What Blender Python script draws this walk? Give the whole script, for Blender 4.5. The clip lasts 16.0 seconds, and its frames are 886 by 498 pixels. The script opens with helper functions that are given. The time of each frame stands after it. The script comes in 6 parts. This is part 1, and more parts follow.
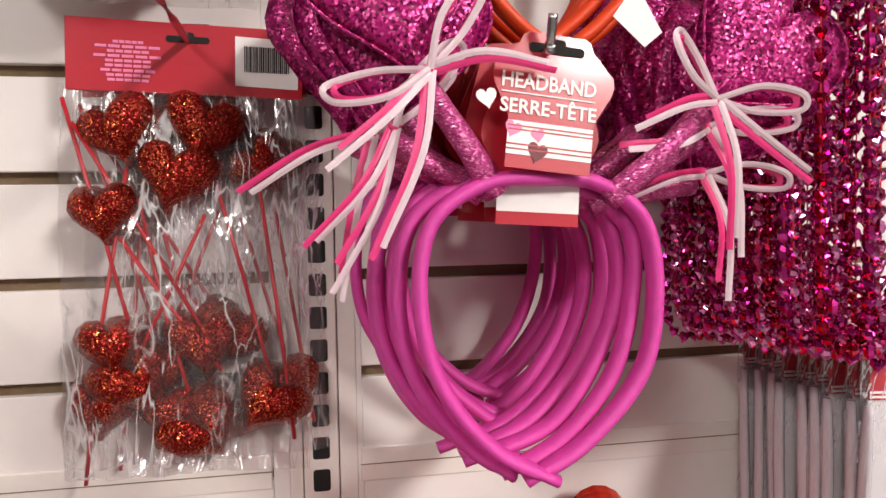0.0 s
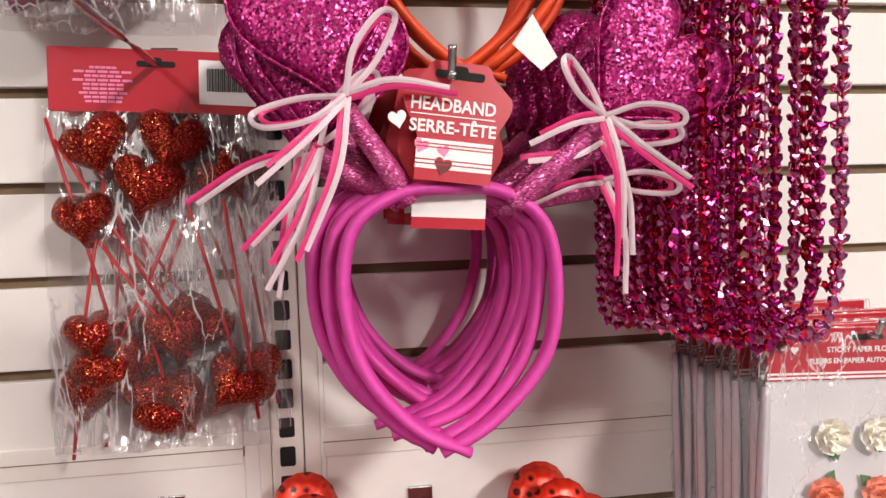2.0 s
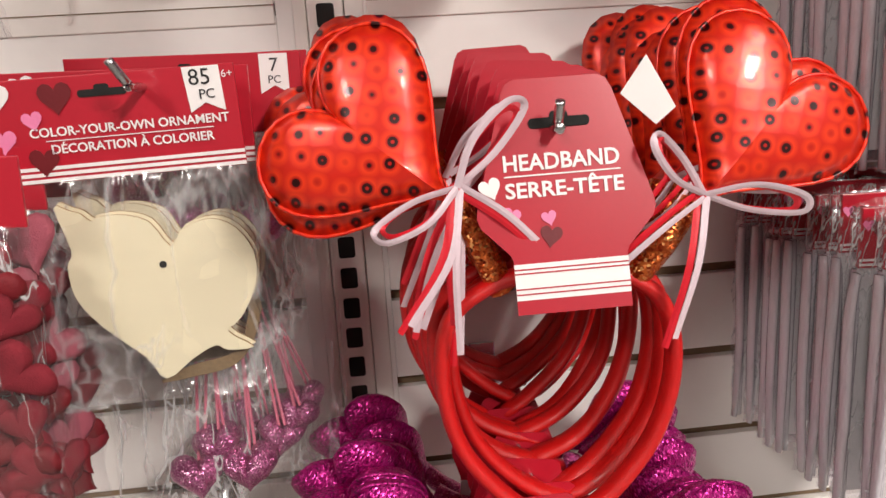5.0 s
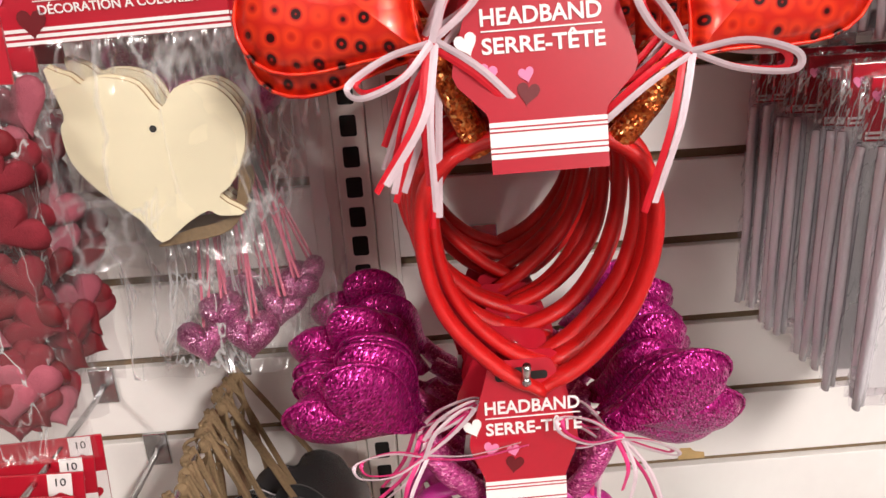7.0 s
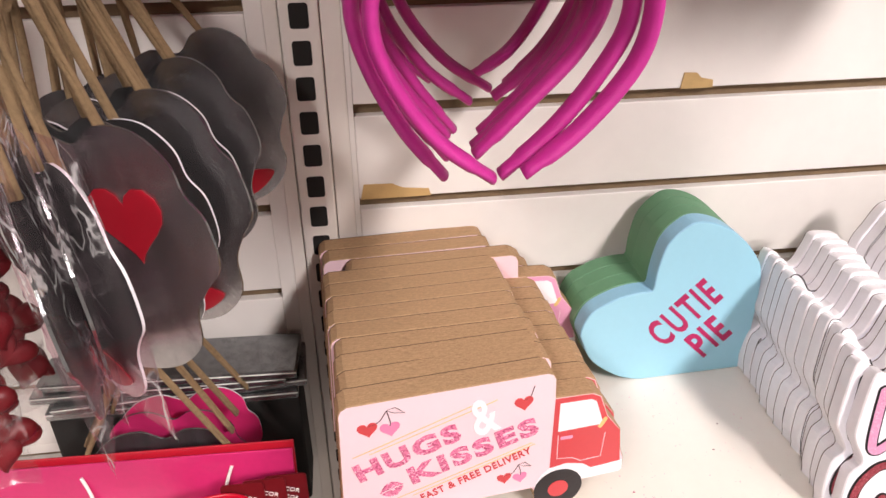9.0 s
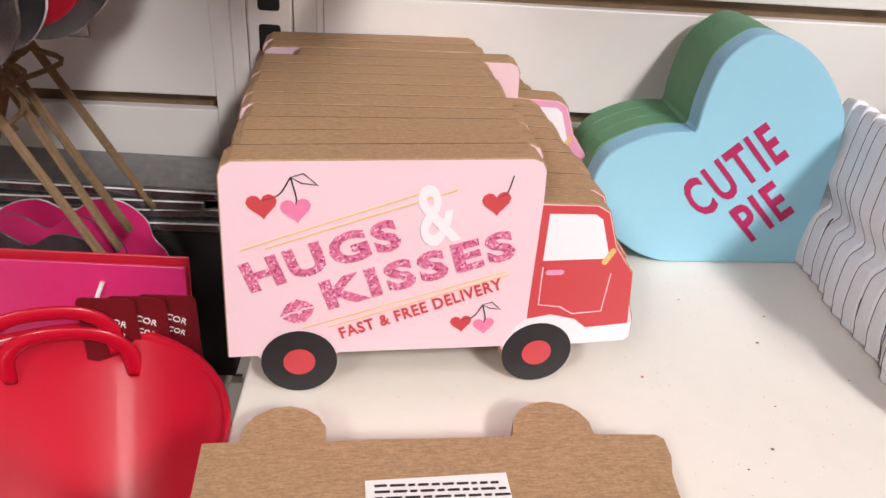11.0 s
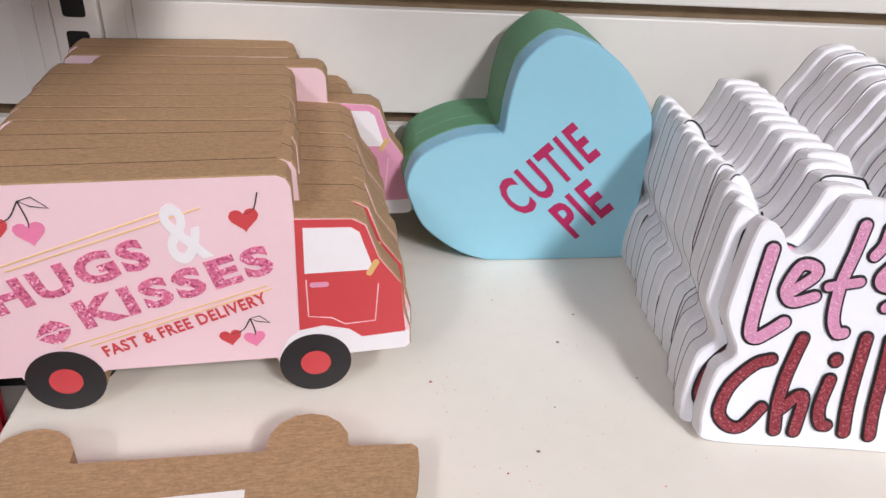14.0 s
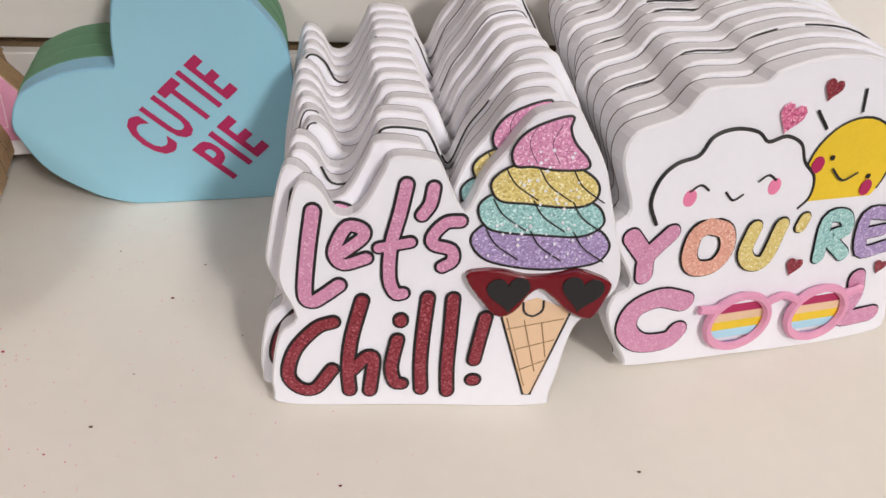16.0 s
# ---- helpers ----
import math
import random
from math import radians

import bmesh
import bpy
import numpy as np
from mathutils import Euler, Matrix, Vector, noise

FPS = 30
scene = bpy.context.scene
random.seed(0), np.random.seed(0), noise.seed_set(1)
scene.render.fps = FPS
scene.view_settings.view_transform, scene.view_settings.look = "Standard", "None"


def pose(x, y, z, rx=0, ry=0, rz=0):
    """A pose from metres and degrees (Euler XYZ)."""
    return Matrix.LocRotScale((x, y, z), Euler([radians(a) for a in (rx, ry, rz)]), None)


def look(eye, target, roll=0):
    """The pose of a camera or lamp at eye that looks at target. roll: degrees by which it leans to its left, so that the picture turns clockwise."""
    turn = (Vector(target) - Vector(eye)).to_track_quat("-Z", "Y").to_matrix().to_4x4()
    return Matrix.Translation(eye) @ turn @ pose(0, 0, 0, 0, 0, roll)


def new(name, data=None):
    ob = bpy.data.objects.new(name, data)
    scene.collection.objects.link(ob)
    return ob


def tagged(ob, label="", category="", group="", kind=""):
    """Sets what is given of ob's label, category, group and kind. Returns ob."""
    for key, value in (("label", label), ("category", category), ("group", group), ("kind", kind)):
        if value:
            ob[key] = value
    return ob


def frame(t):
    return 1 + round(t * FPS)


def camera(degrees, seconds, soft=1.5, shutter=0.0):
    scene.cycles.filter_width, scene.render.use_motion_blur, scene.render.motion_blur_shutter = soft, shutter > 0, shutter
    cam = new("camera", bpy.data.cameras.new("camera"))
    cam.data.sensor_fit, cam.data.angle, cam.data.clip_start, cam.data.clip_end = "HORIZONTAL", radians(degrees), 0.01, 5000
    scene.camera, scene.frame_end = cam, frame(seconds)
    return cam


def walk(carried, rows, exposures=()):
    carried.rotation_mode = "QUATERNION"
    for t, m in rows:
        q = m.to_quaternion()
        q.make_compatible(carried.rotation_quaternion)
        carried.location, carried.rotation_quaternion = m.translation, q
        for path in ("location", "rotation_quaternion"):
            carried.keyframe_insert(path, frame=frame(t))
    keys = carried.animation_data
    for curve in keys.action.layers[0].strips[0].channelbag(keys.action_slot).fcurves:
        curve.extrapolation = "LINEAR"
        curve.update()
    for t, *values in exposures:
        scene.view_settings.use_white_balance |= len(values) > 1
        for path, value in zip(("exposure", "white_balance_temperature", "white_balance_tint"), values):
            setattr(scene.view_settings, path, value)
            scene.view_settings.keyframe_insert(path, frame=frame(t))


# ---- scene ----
cam = camera(62.3, 16.0)
PATH = [
    (0, (-0.042, 0.017, 1.653), (0.338, 1.977, 1.547), -0.9),
    (0.5, (-0.01, 0.017, 1.685), (0.347, 1.983, 1.596), -1.1),
    (1, (0.001, -0.032, 1.692), (0.351, 1.935, 1.607), -1.1),
    (1.5, (0.002, -0.05, 1.684), (0.334, 1.92, 1.586), -1.4),
    (2, (0.009, -0.049, 1.662), (0.323, 1.922, 1.528), -1.6),
    (2.5, (0.012, -0.045, 1.653), (0.297, 1.926, 1.465), -1.9),
    (3, (0.008, -0.047, 1.638), (0.262, 1.921, 1.388), -1.9),
    (3.5, (-0.009, -0.056, 1.566), (0.242, 1.915, 1.342), -1.5),
    (4, (-0.018, -0.048, 1.483), (0.215, 1.916, 1.186), -1.9),
    (4.5, (-0.016, -0.003, 1.419), (0.197, 1.947, 1.03), -2.7),
    (4.7, (-0.013, 0.008, 1.404), (0.192, 1.954, 0.989), -3.1),
    (6.8, (0.022, -0.003, 1.374), (0.07, 1.886, 0.719), -3.8),
    (7, (0.023, -0.002, 1.367), (0.073, 1.88, 0.693), -3.8),
    (7.5, (0.012, -0.002, 1.317), (0.086, 1.862, 0.595), -2.8),
    (8, (-0.013, 0.004, 1.268), (0.091, 1.82, 0.437), -3.7),
    (8.5, (-0.027, 0.031, 1.192), (0.226, 1.743, 0.192), 0.5),
    (9, (-0.002, 0.066, 1.095), (0.227, 1.789, 0.107), -0.5),
    (9.5, (0.0, 0.077, 1.032), (0.244, 1.784, 0.02), 3.3),
    (9.7, (0.005, 0.095, 1.008), (0.26, 1.791, -0.022), 5.0),
    (11.8, (0.069, 0.126, 0.923), (0.187, 1.868, -0.051), 3.3),
    (12, (0.075, 0.127, 0.925), (0.202, 1.868, -0.053), 3.5),
    (12.5, (0.096, 0.132, 0.926), (0.245, 1.862, -0.066), 3.8),
    (13, (0.109, 0.135, 0.931), (0.28, 1.856, -0.073), 4.0),
    (13.5, (0.114, 0.129, 0.939), (0.301, 1.841, -0.078), 3.9),
    (14, (0.138, 0.123, 0.947), (0.362, 1.82, -0.087), 4.0),
    (14.5, (0.178, 0.108, 0.958), (0.444, 1.783, -0.102), 4.1),
    (15, (0.208, 0.079, 0.973), (0.521, 1.712, -0.138), 4.5),
    (15.5, (0.251, 0.101, 0.983), (0.622, 1.678, -0.191), 5.5),
    (16, (0.301, 0.137, 0.97), (0.729, 1.635, -0.283), 7.5),
]
EXPOSURES = [(0, -0.30, 6850, 13), (3.0, -0.38, 6850, 13), (4.5, -0.46, 6900, 11), (7.5, -0.23, 6850, 14), (8.5, -0.12, 6850, 17), (9.5, -0.28, 6950, 16), (12.5, -0.48, 6250, 11), (14.0, -0.66, 6250, 10), (15.0, -0.84, 6500, 9), (16, -1.01, 6700, 10)]
walk(cam, [(t, look(eye, target, roll)) for t, eye, target, roll in PATH], EXPOSURES)

# ---- world and lamps ----
world = bpy.data.worlds.new("store_air")
scene.world = world
world.use_nodes = True
world.node_tree.nodes["Background"].inputs[0].default_value = (1.0, 0.97, 0.97, 1)
world.node_tree.nodes["Background"].inputs[1].default_value = 0.006


WALL = 0.587          # front of the slatted wall
SHELF = 0.700         # top of the shelf
PITCH = 0.0762        # slat to slat
GROOVE = 0.842        # height of one groove


# ---- materials ----
def nodes_of(name):
    m = bpy.data.materials.new(name)
    m.use_nodes = True
    nt = m.node_tree
    return m, nt, nt.nodes["Principled BSDF"]


def link(nt, a, b):
    nt.links.new(a, b)


def coords(nt, scale=(1, 1, 1)):
    tc = nt.nodes.new("ShaderNodeTexCoord")
    mp = nt.nodes.new("ShaderNodeMapping")
    mp.inputs["Scale"].default_value = scale
    link(nt, tc.outputs["Object"], mp.inputs["Vector"])
    return mp.outputs["Vector"]


def noise_tex(nt, vec, scale, detail=4.0, rough=0.55, dist=0.0):
    n = nt.nodes.new("ShaderNodeTexNoise")
    n.inputs["Scale"].default_value = scale
    n.inputs["Detail"].default_value = detail
    n.inputs["Roughness"].default_value = rough
    n.inputs["Distortion"].default_value = dist
    link(nt, vec, n.inputs["Vector"])
    return n


def ramp(nt, fac, stops):
    r = nt.nodes.new("ShaderNodeValToRGB")
    e = r.color_ramp.elements
    while len(e) < len(stops):
        e.new(0.5)
    for k, (p, c) in zip(e, stops):
        k.position, k.color = p, (*c, 1)
    link(nt, fac, r.inputs["Fac"])
    return r.outputs["Color"]


def bump(nt, height, strength, distance, normal_in):
    b = nt.nodes.new("ShaderNodeBump")
    b.inputs["Strength"].default_value = strength
    b.inputs["Distance"].default_value = distance
    link(nt, height, b.inputs["Height"])
    link(nt, b.outputs["Normal"], normal_in)
    return b


def mul(c, k):
    return tuple(min(1.0, v * k) for v in c)


def plain(name, color, rough=0.5, metal=0.0, vary=0.08, scale=40.0, relief=0.15, coat=0.0, stretch=(1, 1, 1), sheen=0.0):
    """Painted, printed or moulded surface: colour drift at two scales and a fine relief."""
    m, nt, p = nodes_of(name)
    v = coords(nt, stretch)
    a = noise_tex(nt, v, scale, 3)
    b = noise_tex(nt, v, scale * 12, 3)
    mix = nt.nodes.new("ShaderNodeMath")
    mix.operation = "MULTIPLY_ADD"
    link(nt, b.outputs["Fac"], mix.inputs[0])
    mix.inputs[1].default_value = 0.5
    link(nt, a.outputs["Fac"], mix.inputs[2])
    info = nt.nodes.new("ShaderNodeObjectInfo")
    add = nt.nodes.new("ShaderNodeMath")
    add.operation = "MULTIPLY_ADD"
    link(nt, info.outputs["Random"], add.inputs[0])
    add.inputs[1].default_value = 0.25
    link(nt, mix.outputs[0], add.inputs[2])
    link(nt, ramp(nt, add.outputs[0], [(0.35, mul(color, 1 - vary)), (1.0, mul(color, 1 + vary))]), p.inputs["Base Color"])
    p.inputs["Roughness"].default_value = rough
    p.inputs["Metallic"].default_value = metal
    p.inputs["Coat Weight"].default_value = coat
    p.inputs["Coat Roughness"].default_value = 0.12
    p.inputs["Sheen Weight"].default_value = sheen
    bump(nt, b.outputs["Fac"], relief, 0.0008, p.inputs["Normal"])
    return m


def glitter(name, dark, mid, bright, cell=900.0, metal=0.75, tilt=1.1, rough=0.28, stretch=(1, 1, 1)):
    """Packed flakes, each with its own colour and its own lean."""
    m, nt, p = nodes_of(name)
    v = coords(nt, stretch)
    vo = nt.nodes.new("ShaderNodeTexVoronoi")
    vo.inputs["Scale"].default_value = cell
    link(nt, v, vo.inputs["Vector"])
    sep = nt.nodes.new("ShaderNodeSeparateColor")
    link(nt, vo.outputs["Color"], sep.inputs[0])
    link(nt, ramp(nt, sep.outputs[0], [(0.0, dark), (0.45, mid), (0.8, mid), (1.0, bright)]), p.inputs["Base Color"])
    sub = nt.nodes.new("ShaderNodeVectorMath")
    sub.operation = "SUBTRACT"
    link(nt, vo.outputs["Color"], sub.inputs[0])
    sub.inputs[1].default_value = (0.5, 0.5, 0.5)
    sc = nt.nodes.new("ShaderNodeVectorMath")
    sc.operation = "SCALE"
    link(nt, sub.outputs[0], sc.inputs[0])
    sc.inputs["Scale"].default_value = tilt
    geo = nt.nodes.new("ShaderNodeNewGeometry")
    ad = nt.nodes.new("ShaderNodeVectorMath")
    link(nt, geo.outputs["Normal"], ad.inputs[0])
    link(nt, sc.outputs[0], ad.inputs[1])
    nm = nt.nodes.new("ShaderNodeVectorMath")
    nm.operation = "NORMALIZE"
    link(nt, ad.outputs[0], nm.inputs[0])
    link(nt, nm.outputs[0], p.inputs["Normal"])
    p.inputs["Metallic"].default_value = metal
    p.inputs["Roughness"].default_value = rough
    return m


def film_material(name, tint=(1, 1, 1), haze=0.02, crease=1.0, scale=26.0, lines=1.0, long=0.42):
    """Thin clear film: see-through, a faint sheen, and fold highlights painted as white crease lines."""
    m = bpy.data.materials.new(name)
    m.use_nodes = True
    nt = m.node_tree
    nt.nodes.remove(nt.nodes["Principled BSDF"])
    out = nt.nodes["Material Output"]
    v = coords(nt, (1, 0.6, long))
    a = noise_tex(nt, v, scale * 1.3, 3, 0.6, 0.8)
    sc = nt.nodes.new("ShaderNodeVectorMath")
    sc.operation = "SCALE"
    sc.inputs["Scale"].default_value = 0.045
    link(nt, a.outputs["Color"], sc.inputs[0])
    mv = nt.nodes.new("ShaderNodeVectorMath")
    link(nt, v, mv.inputs[0])
    link(nt, sc.outputs[0], mv.inputs[1])
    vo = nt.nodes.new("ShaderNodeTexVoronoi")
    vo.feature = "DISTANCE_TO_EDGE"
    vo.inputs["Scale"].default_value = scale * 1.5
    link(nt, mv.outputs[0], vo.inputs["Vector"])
    # white lines painted in where folds would catch a highlight
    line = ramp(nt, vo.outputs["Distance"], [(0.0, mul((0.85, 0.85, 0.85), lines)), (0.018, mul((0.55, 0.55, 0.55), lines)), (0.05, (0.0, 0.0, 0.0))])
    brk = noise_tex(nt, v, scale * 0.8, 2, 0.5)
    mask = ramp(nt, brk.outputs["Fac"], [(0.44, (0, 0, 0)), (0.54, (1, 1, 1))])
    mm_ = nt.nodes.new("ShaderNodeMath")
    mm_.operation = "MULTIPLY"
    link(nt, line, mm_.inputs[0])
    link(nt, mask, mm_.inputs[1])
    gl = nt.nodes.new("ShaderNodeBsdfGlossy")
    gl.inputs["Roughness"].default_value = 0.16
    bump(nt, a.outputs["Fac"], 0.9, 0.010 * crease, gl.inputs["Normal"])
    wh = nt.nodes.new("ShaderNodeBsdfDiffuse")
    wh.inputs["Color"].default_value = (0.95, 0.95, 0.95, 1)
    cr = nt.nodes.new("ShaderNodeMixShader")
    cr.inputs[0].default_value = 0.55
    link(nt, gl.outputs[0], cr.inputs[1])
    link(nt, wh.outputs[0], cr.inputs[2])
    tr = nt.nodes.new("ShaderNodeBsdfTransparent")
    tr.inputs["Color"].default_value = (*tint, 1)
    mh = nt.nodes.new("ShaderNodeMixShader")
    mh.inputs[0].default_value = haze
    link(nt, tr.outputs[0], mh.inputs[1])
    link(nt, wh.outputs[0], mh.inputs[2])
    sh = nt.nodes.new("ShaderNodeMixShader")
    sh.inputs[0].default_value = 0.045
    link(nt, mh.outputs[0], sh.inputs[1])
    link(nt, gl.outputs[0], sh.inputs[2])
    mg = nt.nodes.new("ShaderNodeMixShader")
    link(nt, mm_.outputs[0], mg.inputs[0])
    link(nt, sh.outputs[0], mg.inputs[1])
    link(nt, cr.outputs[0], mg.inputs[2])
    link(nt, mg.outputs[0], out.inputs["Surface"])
    return m


def kraft(name, color):
    """Fibreboard: flecks and short fibres."""
    m, nt, p = nodes_of(name)
    v = coords(nt)
    a = noise_tex(nt, v, 900, 3)
    b = noise_tex(nt, coords(nt, (1, 6, 6)), 260, 4)
    mixn = nt.nodes.new("ShaderNodeMath")
    mixn.operation = "MULTIPLY_ADD"
    link(nt, a.outputs["Fac"], mixn.inputs[0])
    mixn.inputs[1].default_value = 0.6
    link(nt, b.outputs["Fac"], mixn.inputs[2])
    link(nt, ramp(nt, mixn.outputs[0], [(0.5, mul(color, 0.72)), (0.8, color), (1.0, mul(color, 1.25))]), p.inputs["Base Color"])
    p.inputs["Roughness"].default_value = 0.85
    bump(nt, a.outputs["Fac"], 0.3, 0.0006, p.inputs["Normal"])
    return m


def sequin_material(name):
    """Rows of red sequins over foil, with a dark eye in each."""
    m, nt, p = nodes_of(name)
    v = coords(nt, (1, 0.0, 1))
    rot = nt.nodes.new("ShaderNodeMapping")
    rot.inputs["Rotation"].default_value = (0, 0.55, 0)
    link(nt, v, rot.inputs["Vector"])
    vo = nt.nodes.new("ShaderNodeTexVoronoi")
    vo.inputs["Scale"].default_value = 88
    vo.inputs["Randomness"].default_value = 0.32
    link(nt, rot.outputs["Vector"], vo.inputs["Vector"])
    ring = ramp(nt, vo.outputs["Distance"], [(0.0, (0.55, 0.012, 0.008)), (0.07, (0.5, 0.01, 0.006)), (0.10, (0.030, 0.003, 0.003)), (0.21, (0.035, 0.003, 0.003)), (0.25, (0.62, 0.014, 0.008)), (0.36, (0.95, 0.055, 0.014)), (0.60, (0.76, 0.022, 0.010))])
    link(nt, ring, p.inputs["Base Color"])
    p.inputs["Roughness"].default_value = 0.34
    p.inputs["Metallic"].default_value = 0.25
    p.inputs["Coat Weight"].default_value = 0.2
    bump(nt, vo.outputs["Distance"], 0.12, 0.003, p.inputs["Normal"])
    return m


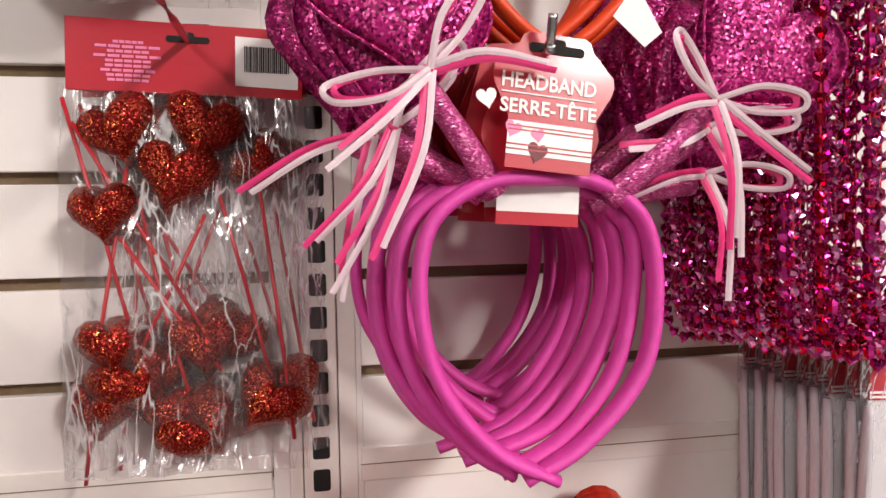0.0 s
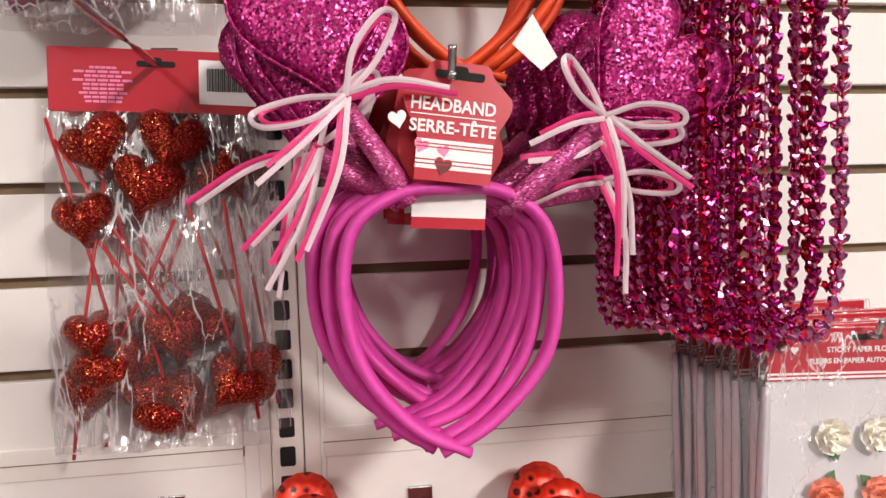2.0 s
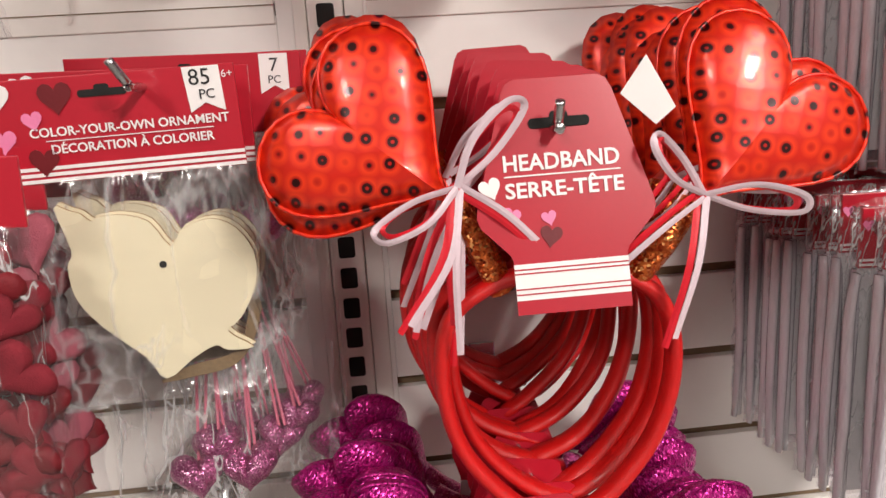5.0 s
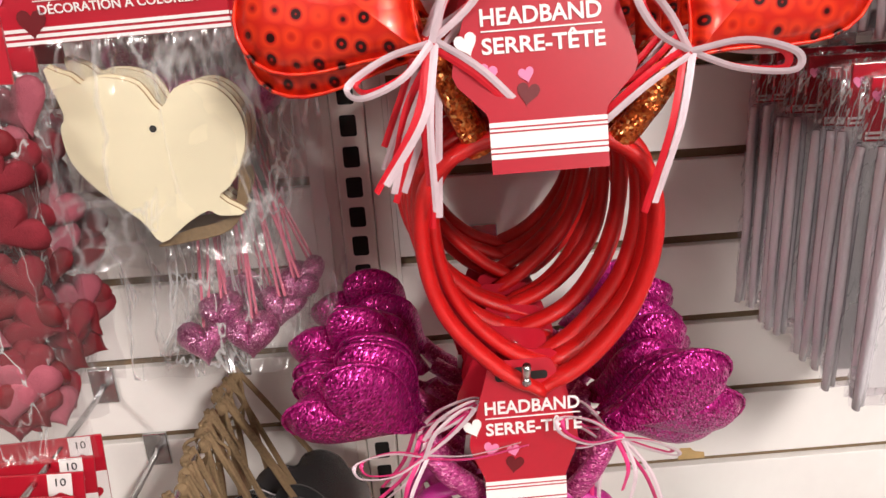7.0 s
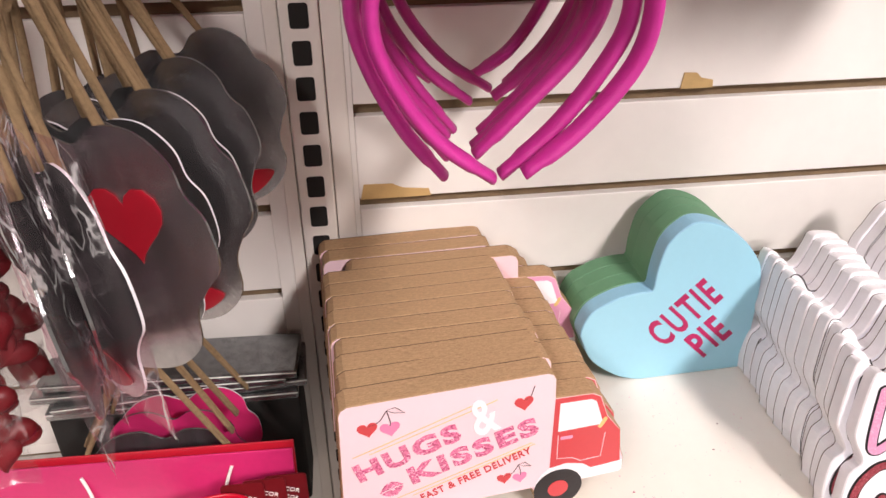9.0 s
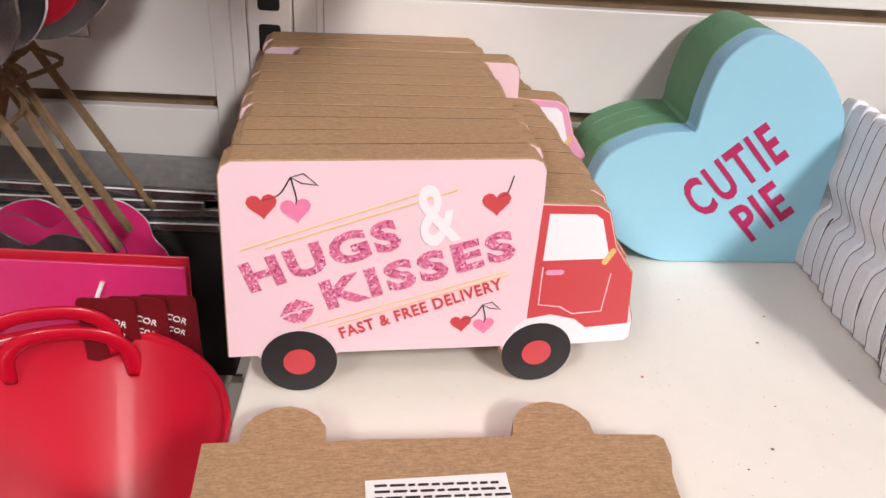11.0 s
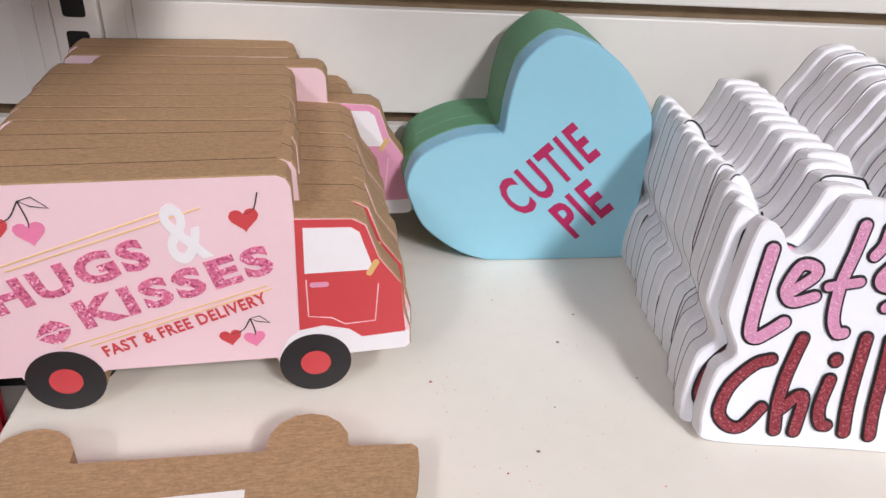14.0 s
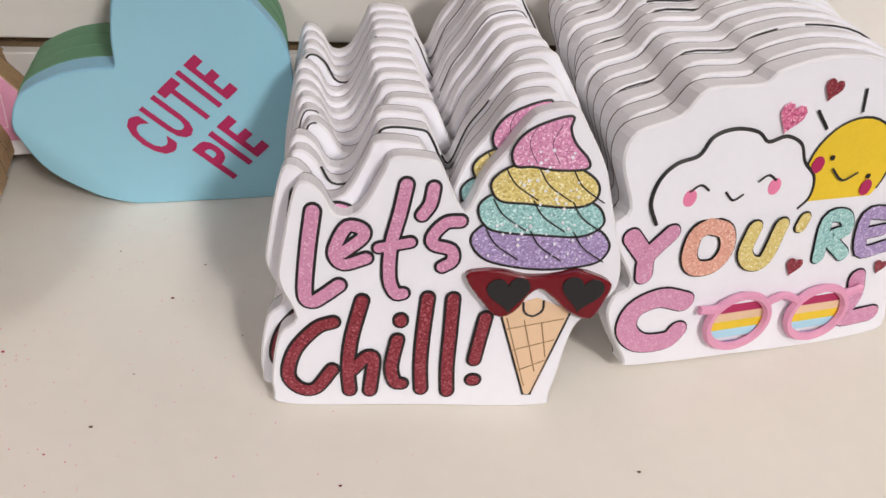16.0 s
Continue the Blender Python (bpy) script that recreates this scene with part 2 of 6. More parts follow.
M = {
    "laminate": plain("laminate", (0.80, 0.77, 0.735), 0.42, 0, 0.04, 6, 0.05),
    "groove": plain("groove_fibreboard", (0.17, 0.115, 0.065), 0.85, 0, 0.25, 60, 0.4),
    "upright": plain("powder_coat", (0.78, 0.74, 0.69), 0.4, 0, 0.04, 12, 0.1),
    "shelf": plain("shelf_paint", (0.80, 0.755, 0.685), 0.42, 0, 0.04, 7, 0.06),
    "black": plain("slot_dark", (0.012, 0.011, 0.010), 0.9),
    "chrome": plain("zinc_wire", (0.55, 0.55, 0.55), 0.25, 1.0, 0.1, 90),
    "pink": plain("pink_satin", (0.64, 0.052, 0.34), 0.42, 0, 0.10, 120, 0.5, 0.0),
    "redband": plain("red_satin", (0.56, 0.007, 0.007), 0.40, 0, 0.10, 120, 0.4, 0.1),
    "orangered": plain("orange_red_satin", (0.72, 0.06, 0.01), 0.42, 0, 0.1, 120, 0.4, 0),
    "magenta": plain("magenta_satin", (0.50, 0.026, 0.25), 0.40, 0, 0.12, 120, 0.4, 0.1),
    "cardred": plain("red_card", (0.46, 0.010, 0.026), 0.36, 0, 0.05, 30, 0.05, 0.5),
    "cardwhite": plain("white_card", (0.85, 0.82, 0.80), 0.5, 0, 0.03, 30, 0.05, 0.2),
    "ink_pink": plain("pink_ink", (0.80, 0.22, 0.40), 0.45),
    "ink_dark": plain("dark_red_ink", (0.14, 0.006, 0.010), 0.45),
    "ink_black": plain("black_ink", (0.015, 0.014, 0.015), 0.5),
    "ribbon_w": plain("white_satin_ribbon", (0.72, 0.56, 0.61), 0.35, 0, 0.05, 200, 0.2, 0),
    "ribbon_p": plain("hot_pink_ribbon", (0.75, 0.04, 0.20), 0.35, 0, 0.08, 200, 0.2, 0),
    "ribbon_r": plain("red_ribbon", (0.70, 0.015, 0.03), 0.35, 0, 0.08, 200, 0.2, 0),
    "gl_pink": glitter("magenta_glitter", (0.08, 0.001, 0.026), (0.44, 0.008, 0.16), (0.85, 0.11, 0.40), 700, 0.35, 0.6),
    "gl_knit": glitter("magenta_tinsel_knit", (0.12, 0.001, 0.045), (0.48, 0.010, 0.20), (0.90, 0.09, 0.48), 640, 0.6, 0.9, 0.3, (1, 1, 2.4)),
    "gl_red": glitter("red_glitter", (0.07, 0.002, 0.002), (0.27, 0.008, 0.006), (1.0, 0.26, 0.08), 1300),
    "gl_lilac": glitter("rose_glitter", (0.28, 0.05, 0.14), (0.55, 0.16, 0.34), (0.95, 0.60, 0.75), 1500),
    "gl_print": glitter("pink_glitter_print", (0.52, 0.07, 0.19), (0.80, 0.21, 0.38), (1.0, 0.62, 0.75), 1100, 0.15, 0.6, 0.4),
    "gl_wine": glitter("wine_glitter_print", (0.19, 0.018, 0.030), (0.28, 0.034, 0.052), (0.48, 0.13, 0.16), 1600, 0.15, 0.5, 0.4),
    "gl_rose": glitter("soft_pink_glitter_print", (0.62, 0.26, 0.43), (0.68, 0.30, 0.48), (0.80, 0.50, 0.64), 1600, 0.10, 0.4, 0.4),
    "sequin": sequin_material("sequin_fabric"),
    "redback": plain("red_heart_backing", (0.45, 0.012, 0.012), 0.4, 0, 0.1, 60, 0.3, 0.3),
    "tinsel_gold": glitter("copper_tinsel", (0.30, 0.03, 0.008), (0.65, 0.14, 0.03), (1.0, 0.55, 0.2), 700, 0.8, 1.2),
    "braid": glitter("pink_braid", (0.28, 0.02, 0.11), (0.54, 0.06, 0.25), (0.85, 0.32, 0.50), 700, 0.3, 0.7, 0.35, (1, 1, 2)),
    "film": film_material("clear_film", long=0.28),
    "film_grey": film_material("grey_film", (0.93, 0.91, 0.93), 0.035, 1.4, 34),
    "film_smoke": film_material("layered_film", (0.94, 0.93, 0.935), 0.02, 1.3, 34, 1.0, 0.20),
    # pink tint stands in for reflections on clear film
    "film_rose": film_material("pink_reflection_film", (0.96, 0.84, 0.88), 0.03, 1.2, 24),
    "film_smooth": film_material("taut_film", (0.97, 0.97, 0.97), 0.01, 1.0, 16, 0.45),
    "gl_mauve": glitter("mauve_glitter", (0.14, 0.016, 0.06), (0.34, 0.07, 0.17), (0.75, 0.40, 0.50), 1300),
    "rosehead": plain("crimson_foam", (0.15, 0.004, 0.009), 0.7, 0, 0.3, 60, 0.5),
    "felt_red": plain("red_felt", (0.20, 0.012, 0.022), 0.9, 0, 0.25, 80, 0.8),
    "felt_rose": plain("rose_felt", (0.34, 0.08, 0.11), 0.9, 0, 0.25, 80, 0.8),
    "filmfold": plain("folded_film", (0.50, 0.47, 0.50), 0.16, 0, 0.22, 50, 0.9, 0.6, (1, 1, 0.25)),
    "packcard": plain("grey_white_card", (0.60, 0.58, 0.58), 0.5, 0, 0.08, 30, 0.1),
    "stick": plain("red_stick", (0.48, 0.012, 0.02), 0.4),
    "pinkstick": plain("pink_stick", (0.66, 0.18, 0.26), 0.4),
    "bead1": plain("magenta_bead", (0.50, 0.03, 0.24), 0.12, 1.0, 0.2, 60, 0.0),
    "bead2": plain("pink_bead", (0.76, 0.24, 0.52), 0.12, 1.0, 0.15, 60, 0.0),
    "bead3": plain("crimson_bead", (0.42, 0.010, 0.045), 0.12, 1.0, 0.2, 60, 0.0),
    "kraft": kraft("fibreboard", (0.385, 0.240, 0.128)),
    "truckpink": plain("blush_print", (0.86, 0.62, 0.68), 0.5, 0, 0.03, 20, 0.05, 0.1),
    "truckside": plain("mauve_and_shaded_blush", (0.72, 0.32, 0.48), 0.5),
    "truckred": plain("coral_red_print", (0.60, 0.06, 0.07), 0.5, 0, 0.04, 20, 0.05, 0.1),
    "truckwhite": plain("pale_print", (0.85, 0.82, 0.86), 0.5, 0, 0.03, 20),
    "tyre": plain("tyre_print", (0.018, 0.016, 0.018), 0.5, 0, 0.1, 30),
    "gold": plain("gold_foil", (0.80, 0.55, 0.22), 0.4, 0.3),
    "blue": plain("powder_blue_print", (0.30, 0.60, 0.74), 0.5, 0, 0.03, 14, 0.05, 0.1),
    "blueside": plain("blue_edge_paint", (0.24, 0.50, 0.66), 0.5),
    "green": plain("green_edge_paint", (0.10, 0.26, 0.14), 0.6, 0, 0.08, 40, 0.1),
    "wine": plain("wine_print", (0.42, 0.015, 0.10), 0.5),
    "wine_gloss": plain("dark_red_gloss", (0.15, 0.006, 0.012), 0.25, 0, 0.2, 60, 0.2, 0.5),
    "signwhite": plain("white_board_paint", (0.85, 0.85, 0.92), 0.5, 0, 0.03, 20, 0.05, 0.1),
    # edge white kept darker than the face to deepen the shade between boards
    "signedge": plain("white_board_edge", (0.76, 0.75, 0.78), 0.6, 0, 0.06, 60, 0.2),
    "wood": plain("birch_ply", (0.80, 0.72, 0.51), 0.55, 0, 0.06, 25, 0.1, 0, (1, 1, 6)),
    # dark brown that stands in for shade in the seams of stacked boards
    "scorch": plain("seam_shade_brown", (0.075, 0.042, 0.022), 0.9, 0, 0.3, 200, 0.3),
    "plyedge": plain("ply_edge", (0.42, 0.28, 0.14), 0.7, 0, 0.2, 200, 0.2),
    "twine": plain("jute_twine", (0.27, 0.18, 0.095), 0.9, 0, 0.3, 400, 0.9),
    # stretched tone drift paints upright reflection streaks into both greys
    "grey": plain("grey_foil_card", (0.42, 0.41, 0.42), 0.20, 0.95, 0.30, 26, 0.3, 0.0, (5, 5, 0.6)),
    "darkgrey": plain("dark_grey_card", (0.21, 0.215, 0.22), 0.20, 0.85, 0.4, 26, 0.3, 0.1, (5, 5, 0.6)),
    "pail": plain("red_enamel", (0.50, 0.003, 0.022), 0.34, 0, 0.05, 15, 0.03, 0.25),
    "hotpink": plain("hot_pink_board", (0.58, 0.025, 0.14), 0.30, 0, 0.1, 20, 0.05, 0.4),
    "leaf": plain("paper_leaf", (0.06, 0.16, 0.05), 0.7),
    "flower_w": plain("cream_paper", (0.78, 0.74, 0.62), 0.7), "flower_c": plain("coral_paper", (0.75, 0.22, 0.12), 0.7),
    "flower_l": plain("lilac_paper", (0.62, 0.52, 0.62), 0.7), "flower_p": plain("rose_paper", (0.72, 0.10, 0.25), 0.7),
    "tape": plain("old_tape", (0.50, 0.33, 0.14), 0.5, 0, 0.15, 80, 0.2),
    "cone": plain("cone_print", (0.74, 0.52, 0.34), 0.5), "ice_y": glitter("yellow_glitter_print", (0.66, 0.50, 0.15), (0.78, 0.64, 0.24), (0.95, 0.9, 0.6), 1400, 0.1, 0.6, 0.4),
    "ice_b": glitter("aqua_glitter_print", (0.25, 0.52, 0.52), (0.36, 0.64, 0.64), (0.7, 0.9, 0.9), 1400, 0.1, 0.6, 0.4),
    "ice_l": glitter("lavender_glitter_print", (0.34, 0.24, 0.48), (0.43, 0.33, 0.60), (0.75, 0.65, 0.9), 1400, 0.1, 0.6, 0.4),
    "ice_p": glitter("rose_glitter_swirl", (0.62, 0.22, 0.42), (0.74, 0.32, 0.52), (0.95, 0.65, 0.8), 1400, 0.1, 0.6, 0.4),
    "sun": plain("sun_print", (0.80, 0.55, 0.03), 0.5), "peach": glitter("peach_glitter_print", (0.72, 0.34, 0.26), (0.82, 0.42, 0.32), (0.95, 0.7, 0.6), 1400, 0.1, 0.6, 0.4),
    "cloudblue": plain("pale_blue_print", (0.40, 0.66, 0.80), 0.5),
    # room tones set dark to hold down bounced light
    "far_wall": plain("far_wall_low_bounce", (0.11, 0.095, 0.09), 0.8, 0, 0.2, 3, 0.1),
    "floor": plain("floor_low_bounce", (0.16, 0.15, 0.14), 0.35, 0, 0.1, 3, 0.05),
    "ceiling": plain("ceiling_low_bounce", (0.34, 0.33, 0.32), 0.9, 0, 0.06, 20, 0.4),
}
lamp_mat = bpy.data.materials.new("lamp_diffuser")
lamp_mat.use_nodes = True
lamp_mat.node_tree.nodes["Principled BSDF"].inputs["Emission Color"].default_value = (1, 0.96, 0.90, 1)
lamp_mat.node_tree.nodes["Principled BSDF"].inputs["Emission Strength"].default_value = 9.0


# ---- mesh helpers ----
def obj(name, bm, mats, parent=None, label="", smooth=False):
    me = bpy.data.meshes.new(name)
    bmesh.ops.recalc_face_normals(bm, faces=bm.faces)
    if smooth:
        for f in bm.faces:
            f.smooth = True
    bm.to_mesh(me)
    bm.free()
    for m in (mats if isinstance(mats, (list, tuple)) else [mats]):
        me.materials.append(M[m] if isinstance(m, str) else m)
    ob = new(name, me)
    ob.parent = parent
    if label:
        ob["label"] = label
    return ob


part = obj


def thing(name, at, label, category, group="", kind=""):
    e = new(name)
    e.empty_display_size = 0.02
    e.matrix_basis = at if isinstance(at, Matrix) else pose(*at)
    return tagged(e, label, category, group, kind)


def box(bm, x0, x1, y0, y1, z0, z1, bevel=0.0, mat=0):
    r = bmesh.ops.create_cube(bm, size=1, matrix=Matrix.LocRotScale(((x0 + x1) / 2, (y0 + y1) / 2, (z0 + z1) / 2), None, (x1 - x0, y1 - y0, z1 - z0)))
    if bevel:
        es = list({e for v in r["verts"] for e in v.link_edges})
        bmesh.ops.bevel(bm, geom=es, offset=bevel, segments=2, affect="EDGES", profile=0.5)
    if mat:
        for f in {f for v in r["verts"] if v.is_valid for f in v.link_faces}:
            f.material_index = mat
    return bm


def B():
    return bmesh.new()


def curve_pts(pts, n=8, closed=False):
    """Smooth run of points through the given ones."""
    p = [Vector(q) for q in pts]
    k = len(p)
    out = []
    for i in range(k if closed else k - 1):
        a = p[(i - 1) % k] if closed or i > 0 else p[0] * 2 - p[1]
        b, c = p[i], p[(i + 1) % k]
        d = p[(i + 2) % k] if closed or i + 2 < k else c * 2 - b
        for s in range(n):
            t = s / n
            out.append(0.5 * ((2 * b) + (c - a) * t + (2 * a - 5 * b + 4 * c - d) * t * t + (3 * b - a - 3 * c + d) * t ** 3))
    if not closed:
        out.append(p[-1])
    return out


def slab(bm, outline, y0, y1, bevel=0.0, seg=2, front=0, side=0, back=None):
    """A board cut to an outline in x and z, from y0 (front) to y1."""
    f = [bm.verts.new((p[0], y0 + bevel, p[1])) for p in outline]
    b = [bm.verts.new((p[0], y1, p[1])) for p in outline]
    n = len(outline)
    if bevel:
        c = Vector((sum(p[0] for p in outline) / n, sum(p[1] for p in outline) / n))
        ins = []
        for i in range(n):
            p0, p1, p2 = Vector(outline[i - 1][:2]), Vector(outline[i][:2]), Vector(outline[(i + 1) % n][:2])
            d = (p2 - p0)
            nn = Vector((-d.y, d.x)).normalized() if d.length > 1e-9 else Vector((0, 0))
            ins.append(p1 + nn * bevel)
        area = sum(outline[i - 1][0] * outline[i][1] - outline[i][0] * outline[i - 1][1] for i in range(n))
        if area < 0:
            ins = [Vector(outline[i][:2]) * 2 - q for i, q in enumerate(ins)]
        g = [bm.verts.new((q.x, y0, q.y)) for q in ins]
        for i in range(n):
            fa = bm.faces.new((f[i - 1], f[i], g[i], g[i - 1]))
            fa.material_index = side
    else:
        g = f
    bm.faces.new(g).material_index = front
    bm.faces.new(b[::-1]).material_index = side if back is None else back
    for i in range(n):
        bm.faces.new((f[i], f[i - 1], b[i - 1], b[i])).material_index = side
    return bm


def flat(bm, outline, y, thick=0.0003):
    return slab(bm, outline, y - thick, y)


def disc(cx, cz, r, n=28, rz=None):
    return [(cx + r * math.cos(i * math.tau / n), cz + (rz or r) * math.sin(i * math.tau / n)) for i in range(n)]


def heart2(w, h, n=28, cx=0.0, cz=0.0, turn=0.0):
    out = []
    for i in range(n):
        t = i * math.tau / n
        x = math.sin(t) ** 3 * w / 2
        z = (13 * math.cos(t) - 5 * math.cos(2 * t) - 2 * math.cos(3 * t) - math.cos(4 * t) + 2.5) / 29 * h
        out.append((cx + x * math.cos(turn) - z * math.sin(turn), cz + x * math.sin(turn) + z * math.cos(turn)))
    return out


def rounded(x0, x1, z0, z1, r, n=4):
    out = []
    for cx, cz, a in ((x1 - r, z1 - r, 0), (x0 + r, z1 - r, 90), (x0 + r, z0 + r, 180), (x1 - r, z0 + r, 270)):
        for i in range(n + 1):
            t = radians(a + 90 * i / n)
            out.append((cx + r * math.cos(t), cz + r * math.sin(t)))
    return out


def puffy(bm, outline, depth, rings=5, mat=0, bow=0.5):
    """A stuffed shape: both faces swell out from the outline."""
    n = len(outline)
    c = Vector((sum(p[0] for p in outline) / n, sum(p[1] for p in outline) / n))
    for side in (-1, 1):
        prev = None
        for r in range(rings + 1):
            k = 1 - r / rings
            y = side * depth / 2 * (1 - k ** 2.4) ** bow
            if r == rings:
                v = bm.verts.new((c.x, y, c.y))
                for i in range(n):
                    bm.faces.new((prev[i - 1], prev[i], v)).material_index = mat
                break
            row = [bm.verts.new((c.x + (p[0] - c.x) * k, y, c.y + (p[1] - c.y) * k)) for p in outline]
            if prev:
                for i in range(n):
                    bm.faces.new((prev[i - 1], prev[i], row[i], row[i - 1])).material_index = mat
            prev = row
    bmesh.ops.remove_doubles(bm, verts=bm.verts, dist=1e-6)
    return bm


def tube(bm, pts, rx, ry=None, sides=8, closed=False, up=(0, 1, 0), taper=None, twist=None, caps=True):
    """Sweeps an oval along a run of points; rx across, ry along 'up'."""
    ry = ry or rx
    pts = [Vector(p) for p in pts]
    n = len(pts)
    rows = []
    for i, p in enumerate(pts):
        a = pts[i - 1] if i or closed else p
        b = pts[(i + 1) % n] if i + 1 < n or closed else p
        d = (b - a).normalized()
        u = Vector(up)
        u = (u - d * u.dot(d))
        u = u.normalized() if u.length > 1e-6 else d.orthogonal().normalized()
        w = d.cross(u)
        if twist:
            q = Matrix.Rotation(twist * i / n, 3, d)
            u, w = q @ u, q @ w
        k = taper(i / max(1, n - 1)) if taper else 1.0
        rows.append([bm.verts.new(p + w * (rx * k * math.cos(s * math.tau / sides)) + u * (ry * k * math.sin(s * math.tau / sides))) for s in range(sides)])
    for i in range(n if closed else n - 1):
        a, b = rows[i], rows[(i + 1) % n]
        for s in range(sides):
            bm.faces.new((a[s - 1], a[s], b[s], b[s - 1]))
    if not closed and caps:
        bm.faces.new(rows[0][::-1])
        bm.faces.new(rows[-1])
    return bm


def ribbon(bm, pts, width, thick=0.0004, n=6, up=(0.3, 1, 0.2), twist=0.0):
    return tube(bm, curve_pts(pts, n), width / 2, thick, 4, False, up, None, twist)


def words(text, size, mat, parent, at, name="lettering", extrude=0.0002, align="CENTER", shear=0.0, fat=0.0, label="", space=1.0, lines=1.0, narrow=1.0, size_to=None):
    """Letters with Blender's own font as a mesh, lying in x and z, facing -y."""
    cu = bpy.data.curves.new("letters", "FONT")
    cu.body, cu.size, cu.extrude, cu.align_x, cu.shear, cu.offset, cu.space_character, cu.space_line = text, size, extrude, align, shear, fat, space, lines
    cu.resolution_u = 3
    tmp = bpy.data.objects.new("letters", cu)
    me = bpy.data.meshes.new_from_object(tmp)
    bpy.data.objects.remove(tmp)
    bpy.data.curves.remove(cu)
    if narrow != 1.0:
        me.transform(Matrix.Diagonal((narrow, 1, 1, 1)))
    if size_to:
        lo = [min(v.co[k] for v in me.vertices) for k in (0, 1)]
        hi = [max(v.co[k] for v in me.vertices) for k in (0, 1)]
        me.transform(Matrix.Diagonal((size_to[0] / (hi[0] - lo[0]), size_to[1] / (hi[1] - lo[1]), 1, 1)) @ Matrix.Translation((-lo[0], -lo[1], 0)))
    me.materials.clear()
    me.materials.append(M[mat])
    ob = new(name, me)
    ob.parent = parent
    ob.matrix_basis = at @ pose(0, 0, 0, 90, 0, 0)
    if label:
        ob["label"] = label
    return ob


# ---- the shop around ----
def room():
    # unseen room shell, added dark so that little light bounces back
    bm = box(B(), -4, 4, -4, 3.2, -0.1, 0)
    tagged(part("floor", bm, "floor"), "unseen shop floor, darkened to cut bounced light", "floor", kind="structure")
    tagged(part("ceiling", box(B(), -4, 4, -4, 3.2, 3.3, 3.4), "ceiling"), "unseen shop ceiling, darkened to cut bounced light", "ceiling", kind="structure")
    for name, b in (("wall_south", (-4, 4, -4.1, -4, 0, 3.3)), ("wall_west", (-4.1, -4, -4, 3.2, 0, 3.3)), ("wall_east", (4, 4.1, -4, 3.2, 0, 3.3)), ("wall_north", (-4, 4, 3.2, 3.3, 0, 3.3))):
        tagged(part(name, box(B(), *b), "far_wall"), "unseen shop wall, darkened to cut bounced light", "wall", kind="structure")
    for x, watts in ((-1.7, 36.0), (1.6, 90.0)):
        for y, share in ((-0.95, 0.28), (-2.7, 3.0)):
            t = thing("ceiling_light", (x, y, 3.3), "long white fluorescent ceiling light with diffuser", "light", "ceiling lights")
            part("frame", box(B(), -0.27, 0.27, -0.64, 0.64, -0.05, 0, 0.005), "upright", t)
            part("diffuser", box(B(), -0.24, 0.24, -0.61, 0.61, -0.058, -0.052), lamp_mat, t)
            la = bpy.data.lights.new("ceiling_lamp", "AREA")
            la.shape, la.size, la.size_y, la.energy, la.color = "RECTANGLE", 0.46, 1.2, watts * share, (1.0, 0.968, 0.965)
            lo = new("ceiling_lamp", la)
            lo.matrix_basis = pose(x, y, 3.23)


room()


def shelf_unit():
    t = thing("shelf", (0, 0, SHELF), "cream metal shelf with slotted front edge", "shelf", kind="structure")
    bm = box(B(), -0.0195, 1.15, 0.246, WALL - 0.004, -0.012, 0, 0.0015)
    part("shelf_plate", bm, "shelf", t)
    part("front_lip", box(B(), -0.0195, 1.15, 0.236, 0.2455, -0.035, -0.0005, 0.002), "shelf", t)
    cell = None
    for i in range(86):
        if cell is None:
            bm = B()
            slab(bm, [(-0.0036, -0.0002), (0.0022, -0.0034), (0.0036, 0.0002), (-0.0022, 0.0034)], 0, 0.0003)
            cell = part("slot", bm, "black", t)
        else:
            cell = new("slot", cell.data)
            cell.parent = t
        cell.matrix_basis = pose(0.02 + i * 0.0127, 0.2695, 0.0004, -90, 0, 0)
    part("bracket", box(B(), -0.0175, -0.016, 0.32, WALL - 0.004, -0.06, -0.013), "upright", t)


shelf_unit()


# ---- hanging goods ----
def hook(x, y_end, z, rise=0.012, lean=0.0, slope=0.0):
    """A zinc display hook from the wall to its upturned end."""
    t = thing("display_hook", (x, 0, z), "zinc wire display hook with an upturned end", "hook", "display hooks")
    part("wire", tube(B(), curve_pts([(0, WALL - 0.001, 0.004 + slope), (0, WALL - 0.03, slope * 0.85), (0, y_end + 0.02, 0), (0, y_end + 0.006, 0.002), (lean, y_end, rise)], 6), 0.0026), "chrome", t, smooth=True)
    part("back_plate", box(B(), -0.011, 0.011, WALL - 0.004, WALL - 0.0005, slope - 0.014, slope + 0.02, 0.001), "chrome", t)
    return t


def tag_outline(w, top, bottom, neck):
    half = [(w * 0.46, top), (w * 0.56, top - 0.002), (w * 0.62, top - 0.007), (w * 0.98, bottom + 0.053), (w, bottom + 0.048), (w * 0.96, bottom + 0.043), (neck + 0.001, bottom + 0.029), (neck, bottom + 0.026), (neck, bottom)]
    return half + [(-x, z) for x, z in half[::-1]]


